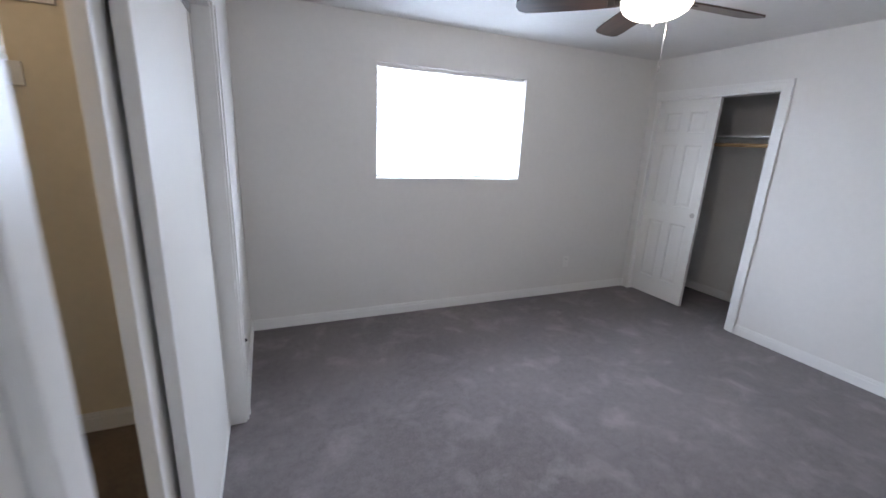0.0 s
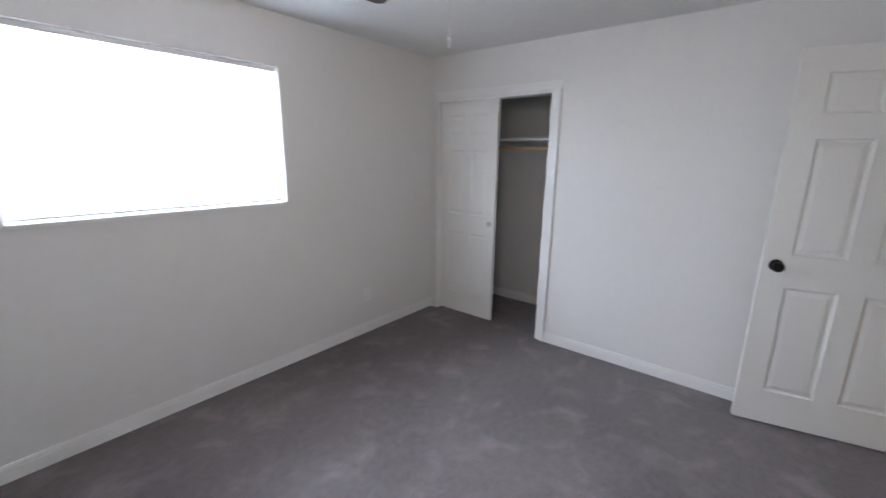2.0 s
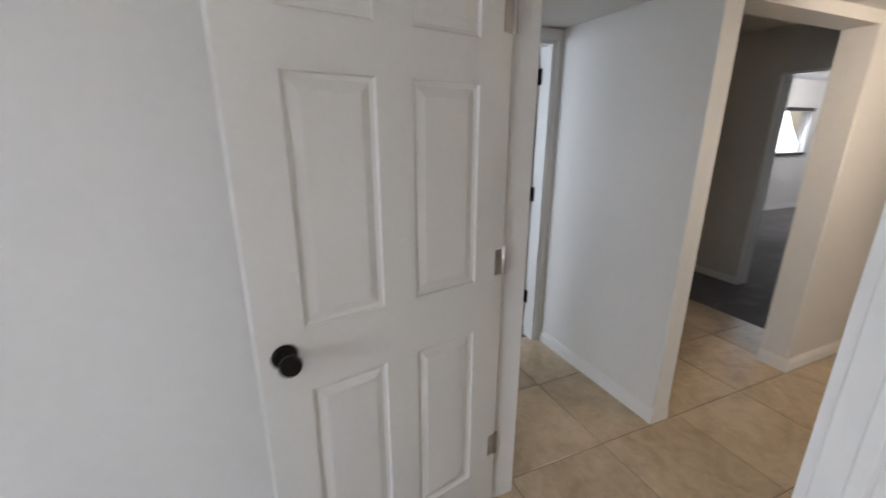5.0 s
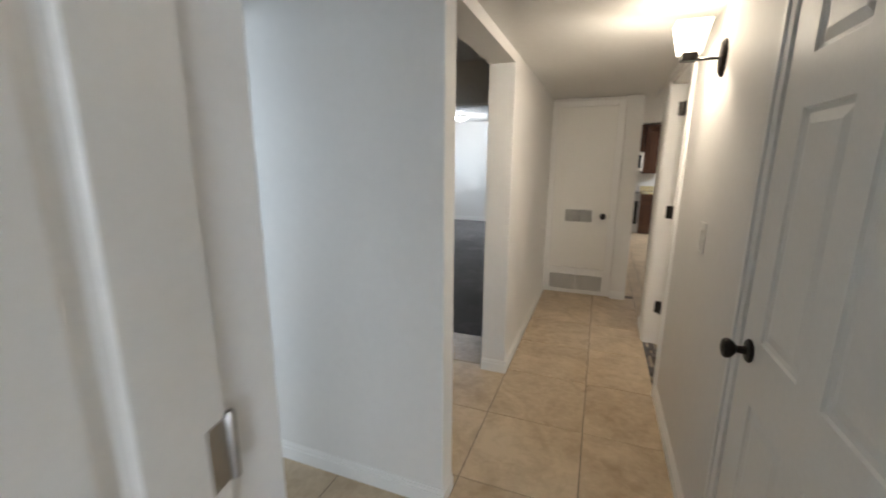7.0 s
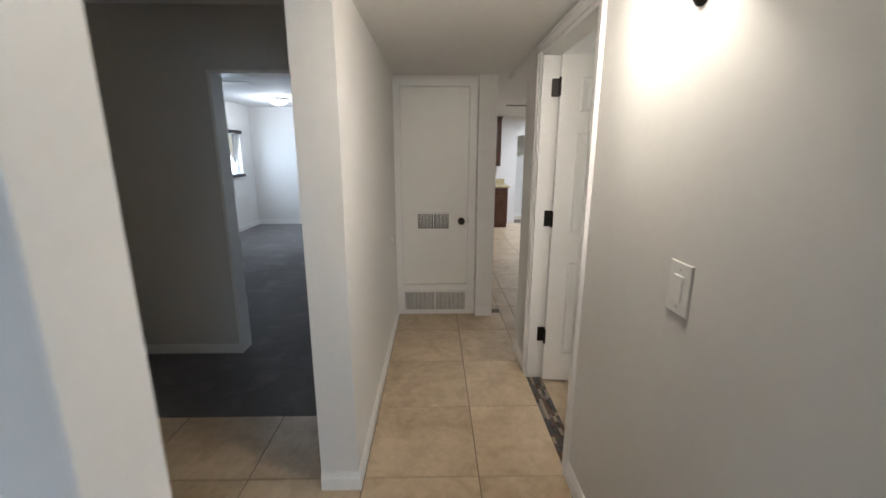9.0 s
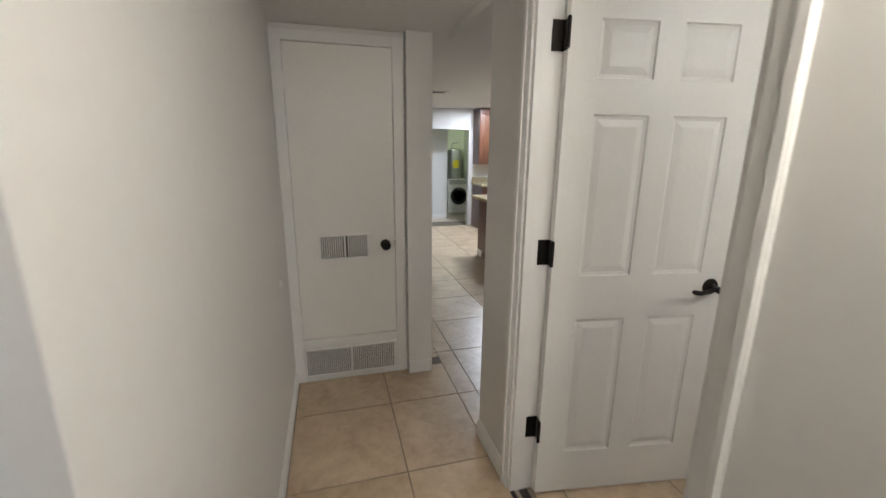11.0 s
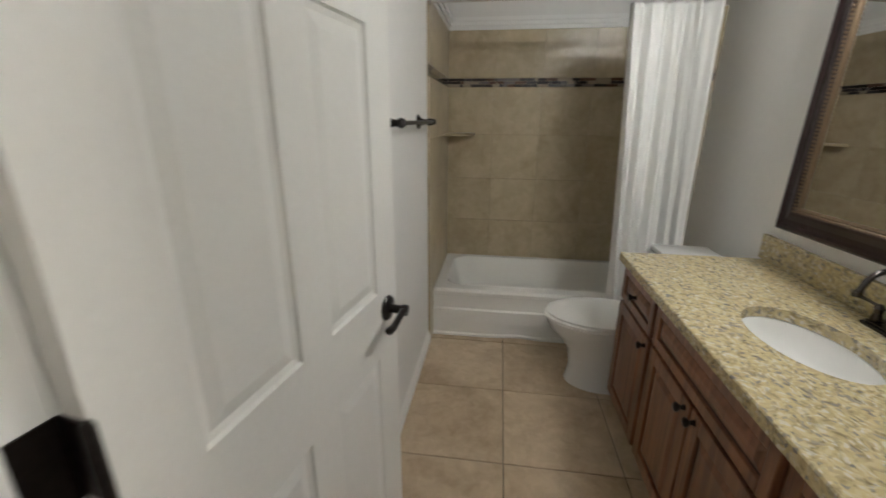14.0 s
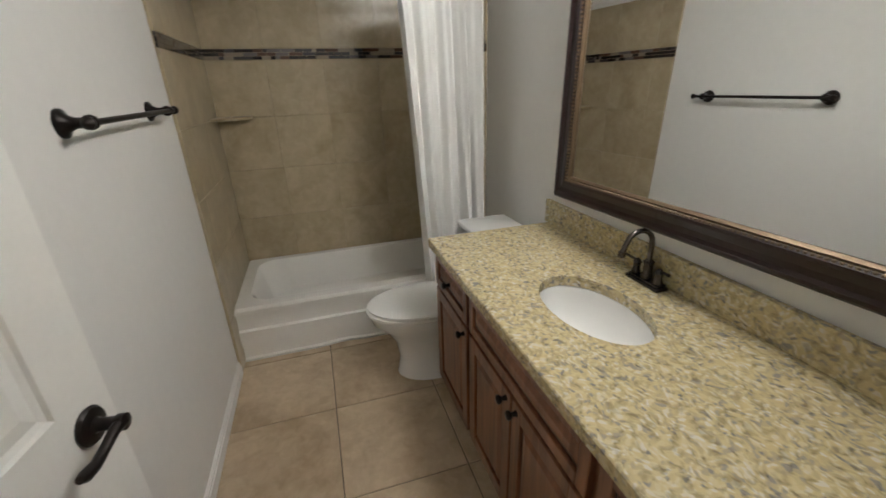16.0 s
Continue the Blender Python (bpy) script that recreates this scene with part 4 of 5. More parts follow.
part("tank_lid", boxed((-0.215, -0.215, 0.700, 0.215, 0.072, 0.738), bevel=0.012), PORCELAIN, toilet, smooth=True)
bm = bmesh.new()
tube(bm, [(-0.16, -0.205, 0.63), (-0.16, -0.225, 0.63), (-0.10, -0.228, 0.622)], 0.006, 8)
part("flush_lever", bm, CHROME, toilet, smooth=True)

# vanity cabinet, its parts on one body
VX0, VX1, VYF, VYB, VZ = 0.995, 2.550, -2.200, -1.643, 0.770
van = thing("vanity_cabinet", (-0.1, 0, 0), "glazed cherry wood bathroom vanity with raised panel doors", "vanity")
part("body", boxed((VX0, VYF + 0.002, 0.09, VX0 + 0.018, VYB, VZ), (VX1 - 0.018, VYF + 0.002, 0.0, VX1, VYB, VZ), (VX0 + 0.018, VYF + 0.06, 0.0, VX1 - 0.018, VYF + 0.075, 0.09), (VX0, VYF + 0.06, 0.0, VX0 + 0.018, VYB, 0.09), (VX0 + 0.018, VYF + 0.002, 0.09, VX1 - 0.018, VYF + 0.02, VZ)), VANITY, van)


def raised_front(parent, name, x0, x1, z0, z1, yf, wood, glaze, out=-1, knob=None):
    """A framed cabinet front with a raised middle and a dark glazed groove."""
    t = 0.020
    r = min(0.052, (z1 - z0) * 0.24)
    def y(d):
        return yf + out * d
    def b(xa, za, xb, zb, d0, d1):
        p, q = sorted((y(d0), y(d1)))
        return (xa, p, za, xb, q, zb)
    d = part(name, boxed(b(x0, z0, x0 + r, z1, 0, t), b(x1 - r, z0, x1, z1, 0, t), b(x0 + r, z0, x1 - r, z0 + r, 0, t), b(x0 + r, z1 - r, x1 - r, z1, 0, t), bevel=0.003), wood, parent)
    part("groove", boxed(b(x0 + r, z0 + r, x1 - r, z1 - r, 0, 0.009)), glaze, d, "dark glazed groove")
    bm, loops = bmesh.new(), []
    for inset, dep in ((r + 0.006, 0.009), (r + 0.010, 0.013), (r + 0.028, 0.0185), (r + 0.031, 0.019)):
        inset = min(inset, (z1 - z0) / 2 - 0.004, (x1 - x0) / 2 - 0.004)
        loops.append([(xx, y(dep), zz) for xx, zz in ((x0 + inset, z0 + inset), (x1 - inset, z0 + inset), (x1 - inset, z1 - inset), (x0 + inset, z1 - inset))])
    loft(bm, loops)
    part("panel", bm, wood, d)
    if knob:
        bm = bmesh.new()
        lathe(bm, [(0.010, 0.0), (0.007, 0.006 * -out), (0.006, 0.014 * -out), (0.013, 0.020 * -out), (0.015, 0.026 * -out), (0.010, 0.031 * -out), (0.001, 0.032 * -out)], axis="y", at=(knob[0], y(t), knob[1]), steps=16)
        for v in bm.verts:
            v.co.y = y(t) - (v.co.y - y(t)) if out < 0 and v.co.y > y(t) else v.co.y
        part("knob", bm, BRONZE, d, "small dark bronze knob", smooth=True)
    return d


raised_front(van, "drawer", 1.005, 1.385, 0.602, 0.757, VYF, VANITY, GLAZE, knob=(1.195, 0.680))
raised_front(van, "door", 1.005, 1.385, 0.105, 0.588, VYF, VANITY, GLAZE, knob=(1.358, 0.555))
raised_front(van, "drawer", 1.412, 2.088, 0.602, 0.757, VYF, VANITY, GLAZE)
raised_front(van, "door", 1.412, 1.744, 0.105, 0.588, VYF, VANITY, GLAZE, knob=(1.716, 0.558))
raised_front(van, "door", 1.754, 2.088, 0.105, 0.588, VYF, VANITY, GLAZE, knob=(1.782, 0.558))
for z0, z1 in ((0.602, 0.757), (0.360, 0.588), (0.105, 0.346)):
    raised_front(van, "drawer", 2.115, 2.540, z0, z1, VYF, VANITY, GLAZE, knob=(2.328, (z0 + z1) / 2))

# countertop with an oval cut-out
top = thing("countertop", (-0.1, 0, 0), "gold granite vanity top with backsplash", "countertop")
CX, CY, RX, RY = 1.705, -1.945, 0.205, 0.130
bm = bmesh.new()
cx0, cx1, cy0, cy1, cz0, cz1 = 0.978, 2.552, -2.242, -1.645, 0.772, 0.808
n = 48
outer, inner = [], []
for k in range(n):
    a = 2 * math.pi * k / n
    c, s = math.cos(a), math.sin(a)
    tx = ((cx1 if c > 0 else cx0) - CX) / c if abs(c) > 1e-9 else 1e9
    ty = ((cy1 if s > 0 else cy0) - CY) / s if abs(s) > 1e-9 else 1e9
    m = min(tx, ty)
    outer.append((CX + c * m, CY + s * m))
    inner.append((CX + RX * c, CY + RY * s))
for corner in ((cx0, cy0), (cx1, cy0), (cx1, cy1), (cx0, cy1)):
    k = min(range(n), key=lambda i: (outer[i][0] - corner[0]) ** 2 + (outer[i][1] - corner[1]) ** 2)
    outer[k] = corner
loft(bm, [[(x, y, cz0) for x, y in inner], [(x, y, cz0) for x, y in outer], [(x, y, cz1 - 0.004) for x, y in outer], [(x + (0.003 if x == cx0 else 0), y + (0.003 if y == cy0 else 0), cz1) for x, y in outer], [(x, y, cz1) for x, y in inner], [(x, y, cz0) for x, y in inner]], cap=False)
part("slab", bm, GRANITE, top)
part("backsplash", boxed((0.960, -1.663, 0.8085, 2.552, -1.642, 0.914), bevel=0.002), GRANITE, top)
sink = thing("sink", (CX - 0.1, CY, 0.772), "white oval undermount porcelain sink", "sink")
loops = []
for s, z in ((1.06, -0.002), (1.0, -0.003), (0.97, -0.03), (0.88, -0.08), (0.66, -0.12), (0.30, -0.135), (0.08, -0.138)):
    loops.append([(RX * s * math.cos(2 * math.pi * k / 40), RY * s * math.sin(2 * math.pi * k / 40), z) for k in range(40)])
bm = loft(bmesh.new(), loops, cap=False)
part("bowl", bm, PORCELAIN, sink, smooth=True)
bm = bmesh.new()
lathe(bm, [(0.001, -0.134), (0.018, -0.134), (0.024, -0.137), (0.024, -0.14)], steps=20)
part("drain", bm, BRONZE, sink, smooth=True)

fau = thing("faucet", (1.545, -1.702, 0.808), "dark pewter bronze high-arc faucet with two levers", "faucet")
fau.scale = (0.9, 0.9, 0.84)
bm = bmesh.new()
box(bm, -0.078, -0.026, 0.0, 0.078, 0.026, 0.014, bevel=0.006)
box(bm, -0.068, -0.021, 0.012, 0.068, 0.021, 0.024, bevel=0.005)
part("base_plate", bm, PEWTER, fau, smooth=True)
bm = bmesh.new()
lathe(bm, [(0.019, 0.022), (0.020, 0.03), (0.016, 0.05), (0.017, 0.085), (0.020, 0.09), (0.014, 0.096), (0.012, 0.10)], steps=18)
tube(bm, [(0, 0, 0.10), (0, 0, 0.165)] + [(0, -0.055 + 0.055 * math.cos(radians(a)), 0.165 + 0.055 * math.sin(radians(a))) for a in range(20, 161, 20)] + [(0, -0.112, 0.168), (0, -0.120, 0.148)], 0.0095, 14)
lathe(bm, [(0.012, 0.130), (0.0135, 0.136), (0.012, 0.150)], at=(0, -0.1215, 0), steps=14)
part("spout", bm, PEWTER, fau, smooth=True)
for s in (-1, 1):
    bm = bmesh.new()
    lathe(bm, [(0.016, 0.022), (0.017, 0.03), (0.012, 0.048), (0.013, 0.062), (0.016, 0.068), (0.010, 0.078), (0.004, 0.084), (0.001, 0.085)], at=(s * 0.051, 0, 0), steps=16)
    tube(bm, [(s * 0.051, 0, 0.073), (s * 0.075, -0.008, 0.080), (s * 0.105, -0.018, 0.086)], [0.006, 0.005, 0.0065], 8)
    part("lever", bm, PEWTER, fau, smooth=True)

# mirror in a moulded frame
mir = thing("wall_mirror", (-0.1, 0, 0), "large mirror in a dark mahogany frame with beading", "mirror")
MX0, MX1, MZ0, MZ1, MW, MY = 1.185, 2.49, 0.998, 2.00, 0.090, -1.642
part("glass", boxed((MX0 + MW - 0.004, MY - 0.016, MZ0 + MW - 0.004, MX1 - MW + 0.004, MY - 0.010, MZ1 - MW + 0.004)), MIRROR, mir, "silvered mirror glass")


def mitred(inset0, inset1, depths):
    """A picture frame ring from inset0 to inset1 whose face follows (fraction, depth) points."""
    bm = bmesh.new()
    loops = []
    for u, d in depths:
        i = inset0 + (inset1 - inset0) * u
        loops.append([(x, MY - d, z) for x, z in ((MX0 + i, MZ0 + i), (MX1 - i, MZ0 + i), (MX1 - i, MZ1 - i), (MX0 + i, MZ1 - i))])
    return loft(bm, loops, cap=False)


part("frame", mitred(0, MW - 0.012, [(0, 0), (0, 0.020), (0.1, 0.028), (0.22, 0.030), (0.34, 0.024), (0.55, 0.026), (0.8, 0.034), (0.92, 0.036), (1, 0.030), (1, 0.008)]), FRAME, mir)
part("inner_lip", mitred(MW - 0.012, MW, [(0, 0.008), (0, 0.026), (0.5, 0.028), (1, 0.020), (1, 0.008)]), GOLD, mir, "thin gold inner lip")
bead = bmesh.new()
bmesh.ops.create_icosphere(bead, subdivisions=1, radius=0.0055)
bead_me = mesh_of("bead", bead, GOLD, True)
spots = []
step = 0.0125
i = MW - 0.014
for k in range(int((MX1 - MX0 - 2 * i) / step)):
    spots.append((MX0 + i + k * step, MZ0 + i))
for k in range(int((MZ1 - MZ0 - 2 * i) / step)):
    spots += [(MX0 + i, MZ0 + i + k * step), (MX1 - i, MZ0 + i + k * step)]
for x, z in spots:
    ob = new("bead", bead_me)
    ob.parent = mir
    ob.location = (x, MY - 0.031, z)

# it stands a little off the wall at its far end
mir.matrix_basis = Matrix.Translation((MX1 - 0.1, MY, MZ1)) @ Matrix.Rotation(radians(4), 4, "Z") @ Matrix.Rotation(radians(-1.0), 4, "X") @ Matrix.Translation((-MX1, -MY, -MZ1))

lamp = thing("vanity_light", (1.65, -1.64, 2.14), "bronze vanity light bar above the mirror", "wall lamp")
part("bar", boxed((-0.35, -0.03, -0.03, 0.35, 0.0, 0.03), bevel=0.006), BRONZE, lamp)

towel = thing("towel_bar", (-0.1, -3.205, 1.36), "dark bronze towel bar on the wall", "towel bar")
bm = bmesh.new()
tube(bm, [(0.752, 0.068, 0), (1.40, 0.068, 0)], 0.008, 12)
part("bar", bm, BRONZE, towel, smooth=True)
for x in (0.79, 1.378):
    bm = bmesh.new()
    lathe(bm, [(0.034, 0.0), (0.033, 0.008), (0.020, 0.016), (0.013, 0.030), (0.012, 0.045), (0.017, 0.052), (0.018, 0.062), (0.013, 0.072), (0.004, 0.076)], axis="y", at=(x, 0, 0), steps=20)
    part("post", bm, BRONZE, towel, smooth=True)
for x, s in ((0.752, -1), (1.40, 1)):
    bm = bmesh.new()
    lathe(bm, [(0.008, 0.0), (0.014, s * 0.008), (0.015, s * 0.016), (0.008, s * 0.024), (0.002, s * 0.028)], axis="x", at=(x, 0.068, 0), steps=14)
    part("finial", bm, BRONZE, towel, smooth=True)

rodb = thing("shower_rod", (0.41, -3.205, 1.945), "chrome shower curtain rod", "rod")
bm = bmesh.new()
tube(bm, [(0, 0.004, 0), (0, 1.563, 0)], 0.0125, 14)
part("rod", bm, CHROME, rodb, smooth=True)
for y, s in ((0.002, 1), (1.563, -1)):
    bm = bmesh.new()
    lathe(bm, [(0.026, 0.0), (0.026, s * 0.006), (0.015, s * 0.02)], axis="y", at=(0, y, 0), steps=18)
    part("flange", bm, CHROME, rodb, smooth=True)

cur = thing("shower_curtain", (0.365, -1.745, 0), "white waffle weave shower curtain drawn to one side", "curtain")
bm = bmesh.new()
rows, cols_n = 24, 140
grid = []
for j in range(rows + 1):
    v = j / rows
    z = 1.905 - v * (1.905 - 0.20)
    wide = 0.41 - 0.06 * v
    line = []
    for k in range(cols_n + 1):
        u = k / cols_n
        amp = 0.038 + 0.014 * math.sin(5 * u + 1.3)
        fold = math.sin(2 * math.pi * (4.6 * u + 0.05 * math.sin(3 * v + 4 * u))) + 0.35 * math.sin(2 * math.pi * (9.5 * u + 0.3 * v))
        y = -0.055 - wide * u - 0.012 * math.sin(9 * u + 2 * v)
        x = 0.045 + amp * fold * (0.75 + 0.25 * v) - 0.0
        line.append(bm.verts.new((x + 0.055 * v, y, z)))
    grid.append(line)
for a, b in zip(grid, grid[1:]):
    for k in range(cols_n):
        bm.faces.new((a[k], a[k + 1], b[k + 1], b[k]))
cloth = part("cloth", bm, CLOTH, cur, smooth=True)
for k in range(7):
    bm = bmesh.new()
    y = -0.075 - 0.05 * k
    tube(bm, [(0.045 + 0.018 * math.sin(radians(a)), y, 1.935 + 0.026 * math.cos(radians(a))) for a in range(0, 361, 30)], 0.002, 6)
    part("ring", bm, CHROME, cur, smooth=True)

cs = thing("corner_shelf", (-0.396, -3.192, 1.262), "small stone corner shelf in the tub alcove", "shelf")
bm = bmesh.new()
pts = [(0.0, 0.0)] + [(0.20 * math.cos(radians(a)), 0.20 * math.sin(radians(a))) for a in range(0, 91, 15)]
loft(bm, [[(x, y, 0) for x, y in pts], [(x, y, 0.016) for x, y in pts]])
part("slab", bm, WTILE, cs)
# ---- kitchen, laundry and living room things ----
def base_cabinet(name, x0, x1, y_back, y_front, h, label, fronts):
    c = thing(name, (0, 0, 0), label, "cabinet", "kitchen base cabinets")
    part("body", boxed((x0, y_back, 0.09, x1, y_front, h), (x0, y_back, 0.0, x1, y_front - 0.06, 0.09)), KITCHEN, c)
    n = fronts
    w = (x1 - x0) / n
    for k in range(n):
        a, b = x0 + k * w + 0.006, x0 + (k + 1) * w - 0.006
        raised_front(c, "drawer", a, b, h - 0.155, h - 0.015, y_front, KITCHEN, GLAZE, out=1)
        raised_front(c, "door", a, b, 0.11, h - 0.17, y_front, KITCHEN, GLAZE, out=1)
    return c


def wall_cabinet(x0, x1, y_back, y_front, z0, z1, label, fronts):
    c = thing("wall_cabinet", (0, 0, 0), label, "cabinet", "kitchen wall cabinets")
    part("body", boxed((x0, y_back, z0, x1, y_front, z1)), KITCHEN, c)
    part("cornice", boxed((x0 - 0.015, y_back, z1, x1 + 0.015, y_front + 0.03, z1 + 0.03), bevel=0.006), KITCHEN, c)
    w = (x1 - x0) / fronts
    for k in range(fronts):
        raised_front(c, "door", x0 + k * w + 0.005, x0 + (k + 1) * w - 0.005, z0 + 0.01, z1 - 0.01, y_front, KITCHEN, GLAZE, out=1)
    return c


base_cabinet("base_cabinet", 1.72, 2.20, -9.35, -8.75, 0.80, "dark stained maple base cabinet by the laundry door", 1)
wall_cabinet(1.84, 2.20, -9.35, -9.02, 1.20, 2.11, "dark stained maple wall cabinet near the ceiling", 1)
ct = thing("kitchen_countertop", (0, 0, 0), "granite kitchen worktop with backsplash", "countertop")
part("slab", boxed((1.69, -9.35, 0.80, 2.20, -8.72, 0.836), bevel=0.003), GRANITE, ct)
part("backsplash", boxed((1.70, -9.35, 0.836, 2.20, -9.33, 0.93)), GRANITE, ct)
wall_cabinet(-0.15, 0.59, -9.35, -9.02, 1.18, 2.13, "dark stained maple double wall cabinet", 2)
wall_cabinet(-0.90, -0.16, -9.35, -9.02, 1.18, 2.13, "dark stained maple double wall cabinet", 2)
base_cabinet("base_cabinet", -0.15, 0.59, -9.35, -8.78, 0.80, "dark stained maple base cabinet with drawers", 2)
base_cabinet("base_cabinet", -0.90, -0.16, -9.35, -8.78, 0.80, "dark stained maple base cabinet with drawers", 2)
ct = thing("kitchen_countertop", (0, 0, 0), "granite kitchen worktop with tall backsplash", "countertop")
part("slab", boxed((-0.92, -9.35, 0.80, 0.615, -8.75, 0.836), bevel=0.003), GRANITE, ct)
part("backsplash", boxed((-0.92, -9.35, 0.836, 0.60, -9.33, 0.93)), GRANITE, ct)

isl = thing("kitchen_island", (1.27, -6.53, 0), "brown wood kitchen island with granite top", "kitchen island")
part("end_panel", boxed((-0.62, -0.018, 0.0, 0.0, 0.0, 0.80), bevel=0.002), ISLAND, isl)
part("side_panel", boxed((-0.02, -0.60, 0.09, -0.001, -0.018, 0.80)), KITCHEN, isl)
part("body", boxed((-0.62, -0.60, 0.09, -0.02, -0.018, 0.80), (-0.62, -0.60, 0.0, -0.07, -0.05, 0.09)), KITCHEN, isl)
part("top", boxed((-0.66, -0.64, 0.80, 0.10, 0.10, 0.835), bevel=0.004), GRANITE, isl)
part("skirting", boxed((0.0, -0.58, 0.0, 0.012, -0.45, 0.09)), TRIM, isl)

rng = thing("kitchen_range", (2.21, -9.35, 0), "steel and black kitchen range", "range")
part("body", boxed((0, 0, 0.02, 0.74, 0.60, 0.82), bevel=0.004), STEEL, rng)
part("oven_door", boxed((0.03, 0.60, 0.20, 0.71, 0.625, 0.66), bevel=0.004), BLACK, rng)
part("cooktop", boxed((0.01, 0.02, 0.82, 0.73, 0.60, 0.832)), BLACK, rng)
bm = bmesh.new()
tube(bm, [(0.06, 0.65, 0.68), (0.68, 0.65, 0.68)], 0.01, 8)
part("handle", bm, STEEL, rng, smooth=True)
mw = thing("microwave", (2.21, -9.35, 1.25), "white microwave mounted over the range", "microwave")
part("case", boxed((0, 0, 0, 0.74, 0.36, 0.36), bevel=0.006), PLASTIC, mw)
part("door_glass", boxed((0.04, 0.36, 0.05, 0.52, 0.366, 0.31)), BLACK, mw)
wall_cabinet(2.21, 2.95, -9.35, -9.02, 1.63, 2.11, "short dark maple cabinet above the microwave", 2)


def downlight(x, y):
    d = thing("recessed_light", (x, y, 2.17), "round lit recessed ceiling downlight", "ceiling light", "kitchen downlights")
    bm = bmesh.new()
    lathe(bm, [(0.095, 0.0), (0.095, -0.006), (0.075, -0.008), (0.075, 0.0)], steps=28)
    part("trim_ring", bm, PLASTIC, d, smooth=True)
    bm = bmesh.new()
    lathe(bm, [(0.074, -0.002), (0.074, -0.005), (0.001, -0.006)], steps=28)
    part("lens", bm, LIT_CAN, d, "glowing frosted lens")
    return d


for x, y in ((0.52, -8.55), (0.80, -7.40), (-0.9, -8.55), (-0.9, -7.15)):
    downlight(x, y)
vent = thing("ceiling_vent", (1.88, -7.35, 2.17), "white slotted ceiling register", "vent")
part("frame", boxed((-0.20, -0.09, -0.008, 0.20, 0.09, 0.0), bevel=0.002), PLASTIC, vent)
for k in range(6):
    # Solid dark strips paint the shade of the register's openings.
    part("slot_shade", boxed((-0.17, -0.068 + k * 0.025, -0.0095, 0.17, -0.058 + k * 0.025, -0.0085)), DARK, vent)

wash = thing("washing_machine", (0.16, -11.25, 0), "white front-loading washing machine", "washing machine")
part("cabinet", boxed((0, 0, 0.02, 0.52, 0.55, 0.80), bevel=0.012), PORCELAIN, wash)
bm = bmesh.new()
lathe(bm, [(0.001, 0.545), (0.13, 0.55), (0.135, 0.57), (0.19, 0.575), (0.20, 0.55)], axis="y", at=(0.26, 0, 0.42), steps=28)
part("door", bm, BLACK, wash, "round dark porthole door", smooth=True)
part("control_panel", boxed((0.02, 0.545, 0.68, 0.50, 0.558, 0.78)), STEEL, wash)
heater = thing("water_heater", (0.32, -11.48, 0.0), "pale water heater with yellow energy label", "water heater")
bm = bmesh.new()
lathe(bm, [(0.18, 0.0), (0.18, 1.40), (0.16, 1.44), (0.02, 1.46)], steps=28)
part("tank", bm, STEEL, heater, smooth=True)
part("energy_label", boxed((-0.07, 0.176, 1.02, 0.07, 0.186, 1.20)), YELLOW, heater, "yellow energy label")
bm = bmesh.new()
tube(bm, [(0.06, 0, 1.44), (0.06, 0, 1.56), (0.0, 0.02, 1.60), (-0.10, 0.02, 1.60)], 0.012, 8)
part("pipe", bm, STEEL, heater, smooth=True)
bulb("laundry_bulb", (0.7, -10.6, 2.05), 10, (0.95, 1.0, 0.82), 0.05)
for k, (x, y) in enumerate(((0.52, -8.55), (0.80, -7.40))):
    area("downlight_lamp", (x, y, 2.155), (x, y, 0), 0.14, 0.14, 38, (0.93, 0.96, 1.0))

dome = thing("ceiling_light", (5.75, -8.0, 2.33), "lit flush-mount glass dome ceiling light", "ceiling light")
bm = bmesh.new()
lathe(bm, [(0.15, 0.0), (0.155, -0.02), (0.145, -0.03)], steps=28)
part("rim", bm, CHROME, dome, smooth=True)
bm = bmesh.new()
lathe(bm, [(0.145, -0.03), (0.13, -0.065), (0.09, -0.09), (0.03, -0.10), (0.001, -0.101)], steps=28)
d = part("glass", bm, LIT_DOME, dome, "glowing white glass dome", smooth=True)
d.visible_shadow = False
vent = thing("ceiling_vent", (5.75, -6.45, 2.33), "white ceiling register in the living room", "vent")
part("frame", boxed((-0.20, -0.09, -0.008, 0.20, 0.09, 0.0), bevel=0.002), PLASTIC, vent)
# ---- tiles ----
def tile_mesh(w, h, mat, thick=0.008):
    """One tile about its centre, top at 0, with eased edges."""
    e = 0.0025
    bm = bmesh.new()
    rings = [[bm.verts.new((sx * (w / 2 - i), sy * (h / 2 - i), z)) for sx, sy in ((-1, -1), (1, -1), (1, 1), (-1, 1))] for i, z in ((0, -thick), (0, -0.0015), (e, 0))]
    for a, b in zip(rings, rings[1:]):
        for k in range(4):
            bm.faces.new((a[k], a[(k + 1) % 4], b[(k + 1) % 4], b[k]))
    bm.faces.new(rings[-1])
    return mesh_of("tile", bm, mat)


TILES = {}


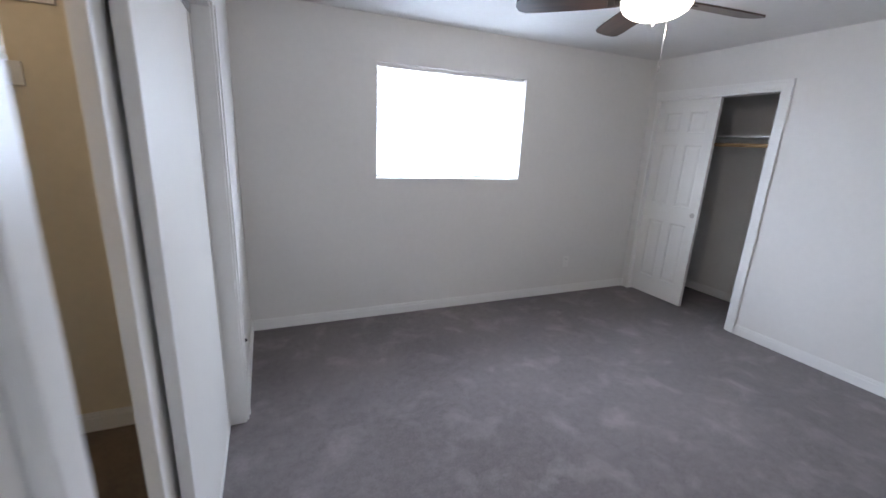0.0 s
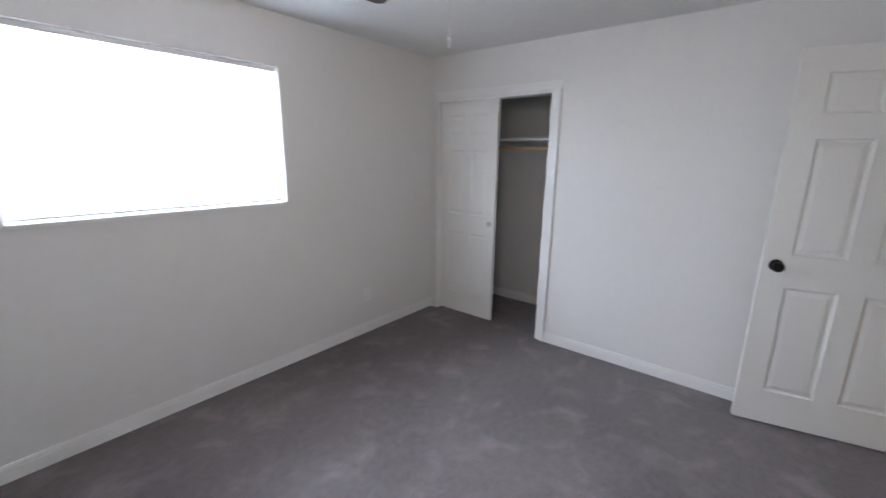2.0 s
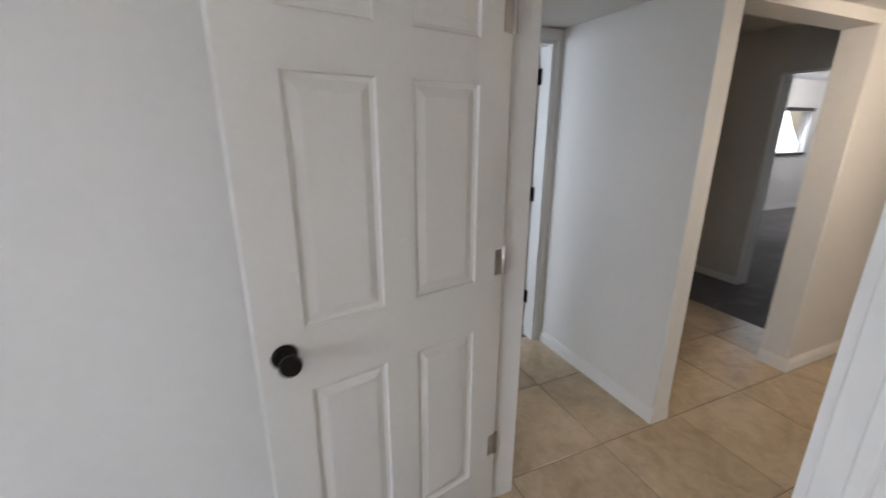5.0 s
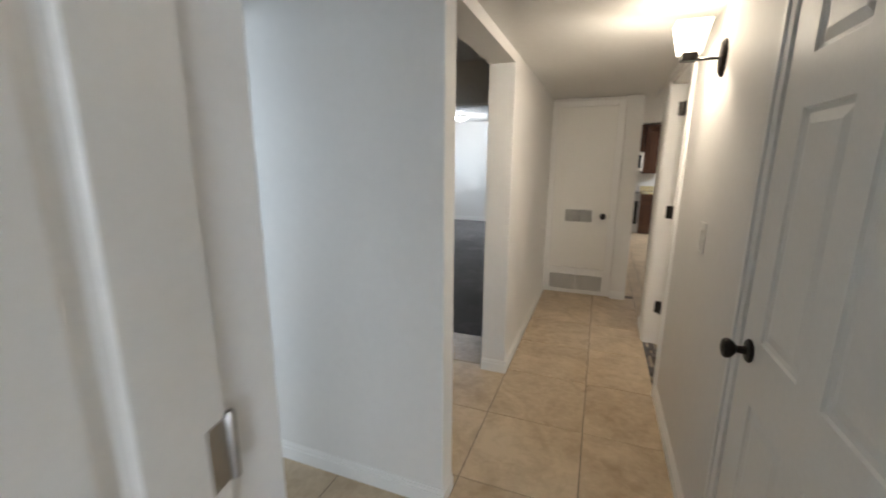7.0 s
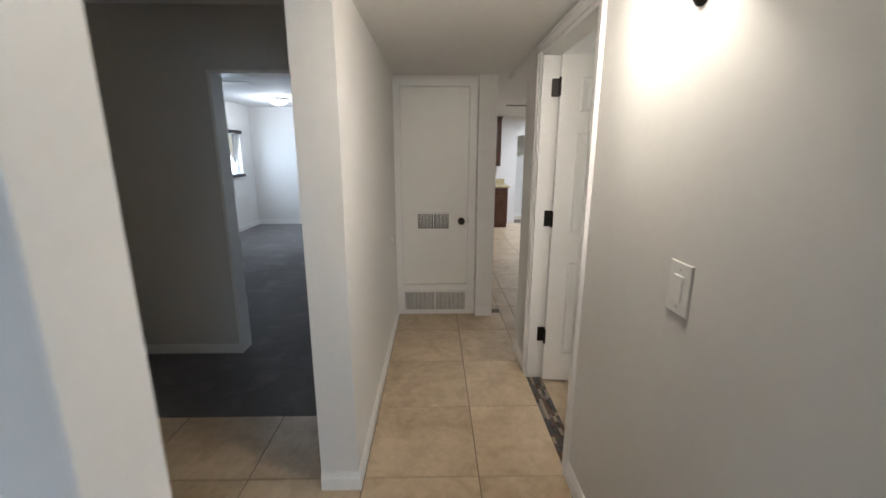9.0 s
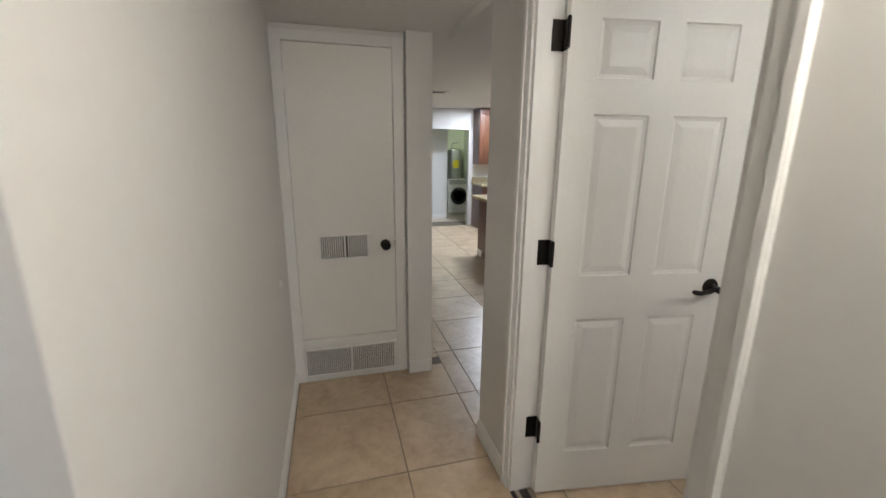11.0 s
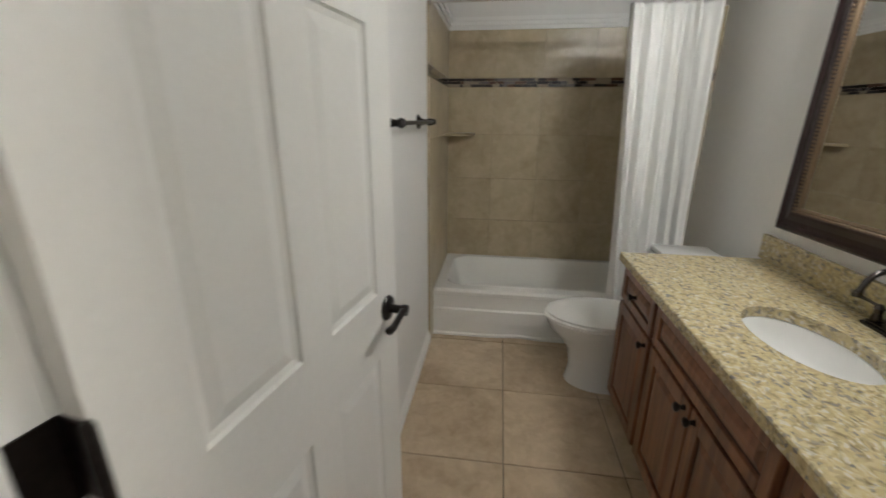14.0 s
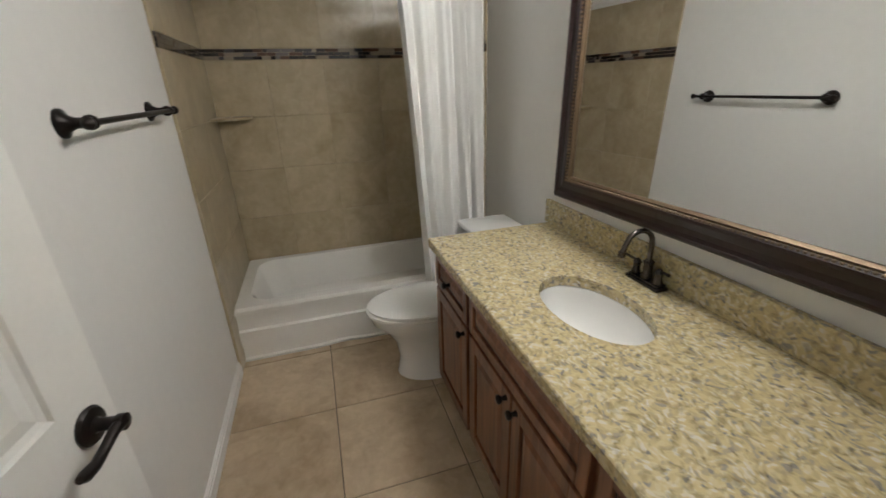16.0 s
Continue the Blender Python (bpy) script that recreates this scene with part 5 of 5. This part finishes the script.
def lay(parent, rect, origin, step, mat, place, gap=0.005):
    """Tiles of one grid, cut to a rectangle; place(u, v) gives the pose of a tile's centre."""
    (u0, v0, u1, v1), (ou, ov) = rect, origin
    su, sv = step
    for i in range(math.floor((u0 - ou) / su), math.ceil((u1 - ou) / su)):
        for j in range(math.floor((v0 - ov) / sv), math.ceil((v1 - ov) / sv)):
            a, b = max(u0, ou + i * su + gap / 2), min(u1, ou + (i + 1) * su - gap / 2)
            c, d = max(v0, ov + j * sv + gap / 2), min(v1, ov + (j + 1) * sv - gap / 2)
            if b - a > 0.008 and d - c > 0.008:
                key = (round(b - a, 3), round(d - c, 3), mat.name)
                if key not in TILES:
                    TILES[key] = tile_mesh(b - a, d - c, mat)
                ob = new("tile", TILES[key])
                ob.parent = parent
                ob.matrix_basis = place((a + b) / 2, (c + d) / 2)


def flat(u, v):
    return Matrix.Translation((u, v, 0))


STEP, START = (0.525, 0.5313), (2.956, -2.367)
hall_floor = structure("floor_5", boxed((2.55, -9.35, -0.03, 3.495, -0.118, -0.004), (3.495, -1.12, -0.03, 4.53, -0.12, -0.004), (3.495, -2.83, -0.03, 6.4, -1.23, -0.004)), GROUT, "beige ceramic tile floor with dark grout")
lay(hall_floor, (2.552, -4.33, 3.4785, -0.122), START, STEP, TILE, flat)
lay(hall_floor, (3.4835, -1.12, 4.53, -0.21), START, STEP, TILE, flat)
lay(hall_floor, (3.4835, -2.825, 6.4, -1.23), START, STEP, TILE, flat)
kitchen_floor = structure("floor_6", boxed((-2.0, -11.7, -0.03, 2.55, -3.6, -0.004), (2.55, -11.7, -0.03, 3.0, -9.35, -0.004)), GROUT, "pale ceramic tile floor of kitchen and laundry")
lay(kitchen_floor, (0.3, -9.35, 2.5475, -3.6), START, STEP, TILE, flat)
lay(kitchen_floor, (2.5525, -9.35, 3.49, -4.43), START, STEP, TILE, flat)
bm = bmesh.new()
for i in range(-10, 1):
    for j in range(-18, -2):
        x, y = START[0] + i * STEP[0], START[1] + j * STEP[1]
        xa, xb, ya, yb = max(x + 0.0025, -2), min(x + STEP[0] - 0.0025, 2.9), max(y + 0.0025, -11.7), min(y + STEP[1] - 0.0025, -3.6)
        if (xb <= 0.31 or yb <= -9.34) and xb - xa > 0.02 and yb - ya > 0.02:
            yb = min(yb, -9.355) if xb > 0.31 else yb
            box(bm, xa, ya, -0.008, min(xb, 0.298) if yb > -9.35 else xb, yb, 0)
rest = part("tiles", bm, TILE_REST, kitchen_floor)
rest["kind"] = "stuff"
bath_floor = structure("floor_7", boxed((0.28, -3.205, -0.03, 2.455, -1.64, -0.004)), GROUT, "beige ceramic bathroom floor tiles")
lay(bath_floor, (0.29, -3.203, 2.453, -1.642), (0.859, -2.727), (0.489, 0.489), TILE, flat)

# mosaic threshold under the bathroom door
bm = bmesh.new()
random.seed(4)
for r in range(5):
    y, x = -3.205, 2.458 + r * 0.019
    while y < -2.435:
        w = random.choice((0.03, 0.048, 0.06, 0.09))
        box(bm, x, y, -0.02, x + 0.017, min(y + w, -2.43), 0.002)
        y += w + 0.002
sill = structure("floor_threshold", boxed((2.455, -3.225, -0.03, 2.552, -2.41, -0.001)), GROUT, "mosaic strip under the bathroom door")
m = part("mosaic", bm, MOSAIC, sill, "dark glass and stone mosaic strip")
m["kind"] = "stuff"

# wall tiles round the tub
TILE_TOP, BAND0, BAND1 = 1.955, 1.588, 1.650
back = structure("wall_tiled_back", boxed((-0.4085, -3.205, 0.30, -0.4025, -1.64, TILE_TOP)), WGROUT, "tan stone-look wall tiles behind the tub")
south = structure("wall_tiled_south", boxed((-0.4025, -3.205, 0.0, 0.42, -3.199, TILE_TOP)), WGROUT, "tan stone-look wall tiles beside the tub")
north = structure("wall_tiled_north", boxed((-0.4025, -1.646, 0.0, 0.10, -1.64, TILE_TOP)), WGROUT, "tan stone-look wall tiles beside the curtain")
for lo, hi in ((0.30, BAND0), (BAND1, TILE_TOP)):
    grid_z = 1.268 if lo < 1 else BAND1
    lay(back, (-3.197, lo, -1.648, hi), (-3.197, grid_z), (0.335, 0.32), WTILE, lambda u, v: Matrix(((0, 0, 1, -0.396), (1, 0, 0, u), (0, 1, 0, v), (0, 0, 0, 1))), 0.002)
    lo0 = 0.0 if lo < 1 else lo
    lay(south, (-0.3945, lo0, 0.42, hi), (-0.3945, grid_z), (0.335, 0.32), WTILE, lambda u, v: Matrix(((1, 0, 0, u), (0, 0, 1, -3.1915), (0, 1, 0, v), (0, 0, 0, 1))), 0.002)
    lay(north, (-0.3945, lo0, 0.10, hi), (-0.3945, grid_z), (0.335, 0.32), WTILE, lambda u, v: Matrix(((-1, 0, 0, u), (0, 0, -1, -1.6535), (0, 1, 0, v), (0, 0, 0, 1))), 0.002)


def mosaic_band(parent, a0, a1, put):
    bm = bmesh.new()
    for r in range(3):
        a = a0 - random.random() * 0.03
        z = BAND0 + 0.0025 + r * 0.0195
        while a < a1:
            w = random.choice((0.025, 0.05, 0.05, 0.075, 0.10))
            p, q = max(a, a0), min(a + w, a1)
            if q - p > 0.006:
                box(bm, *put(p, q, z, z + 0.0178, 0.007 + random.random() * 0.003))
            a += w + 0.0016
    m = part("mosaic_band", bm, MOSAIC, parent, "dark glass mosaic border")
    m["kind"] = "stuff"


mosaic_band(back, -3.191, -1.653, lambda p, q, z0, z1, d: (-0.4025, p, z0, -0.4025 + d, q, z1))
mosaic_band(south, -0.391, 0.42, lambda p, q, z0, z1, d: (p, -3.199, z0, q, -3.199 + d, z1))
mosaic_band(north, -0.391, 0.10, lambda p, q, z0, z1, d: (p, -1.646 - d, z0, q, -1.646, z1))
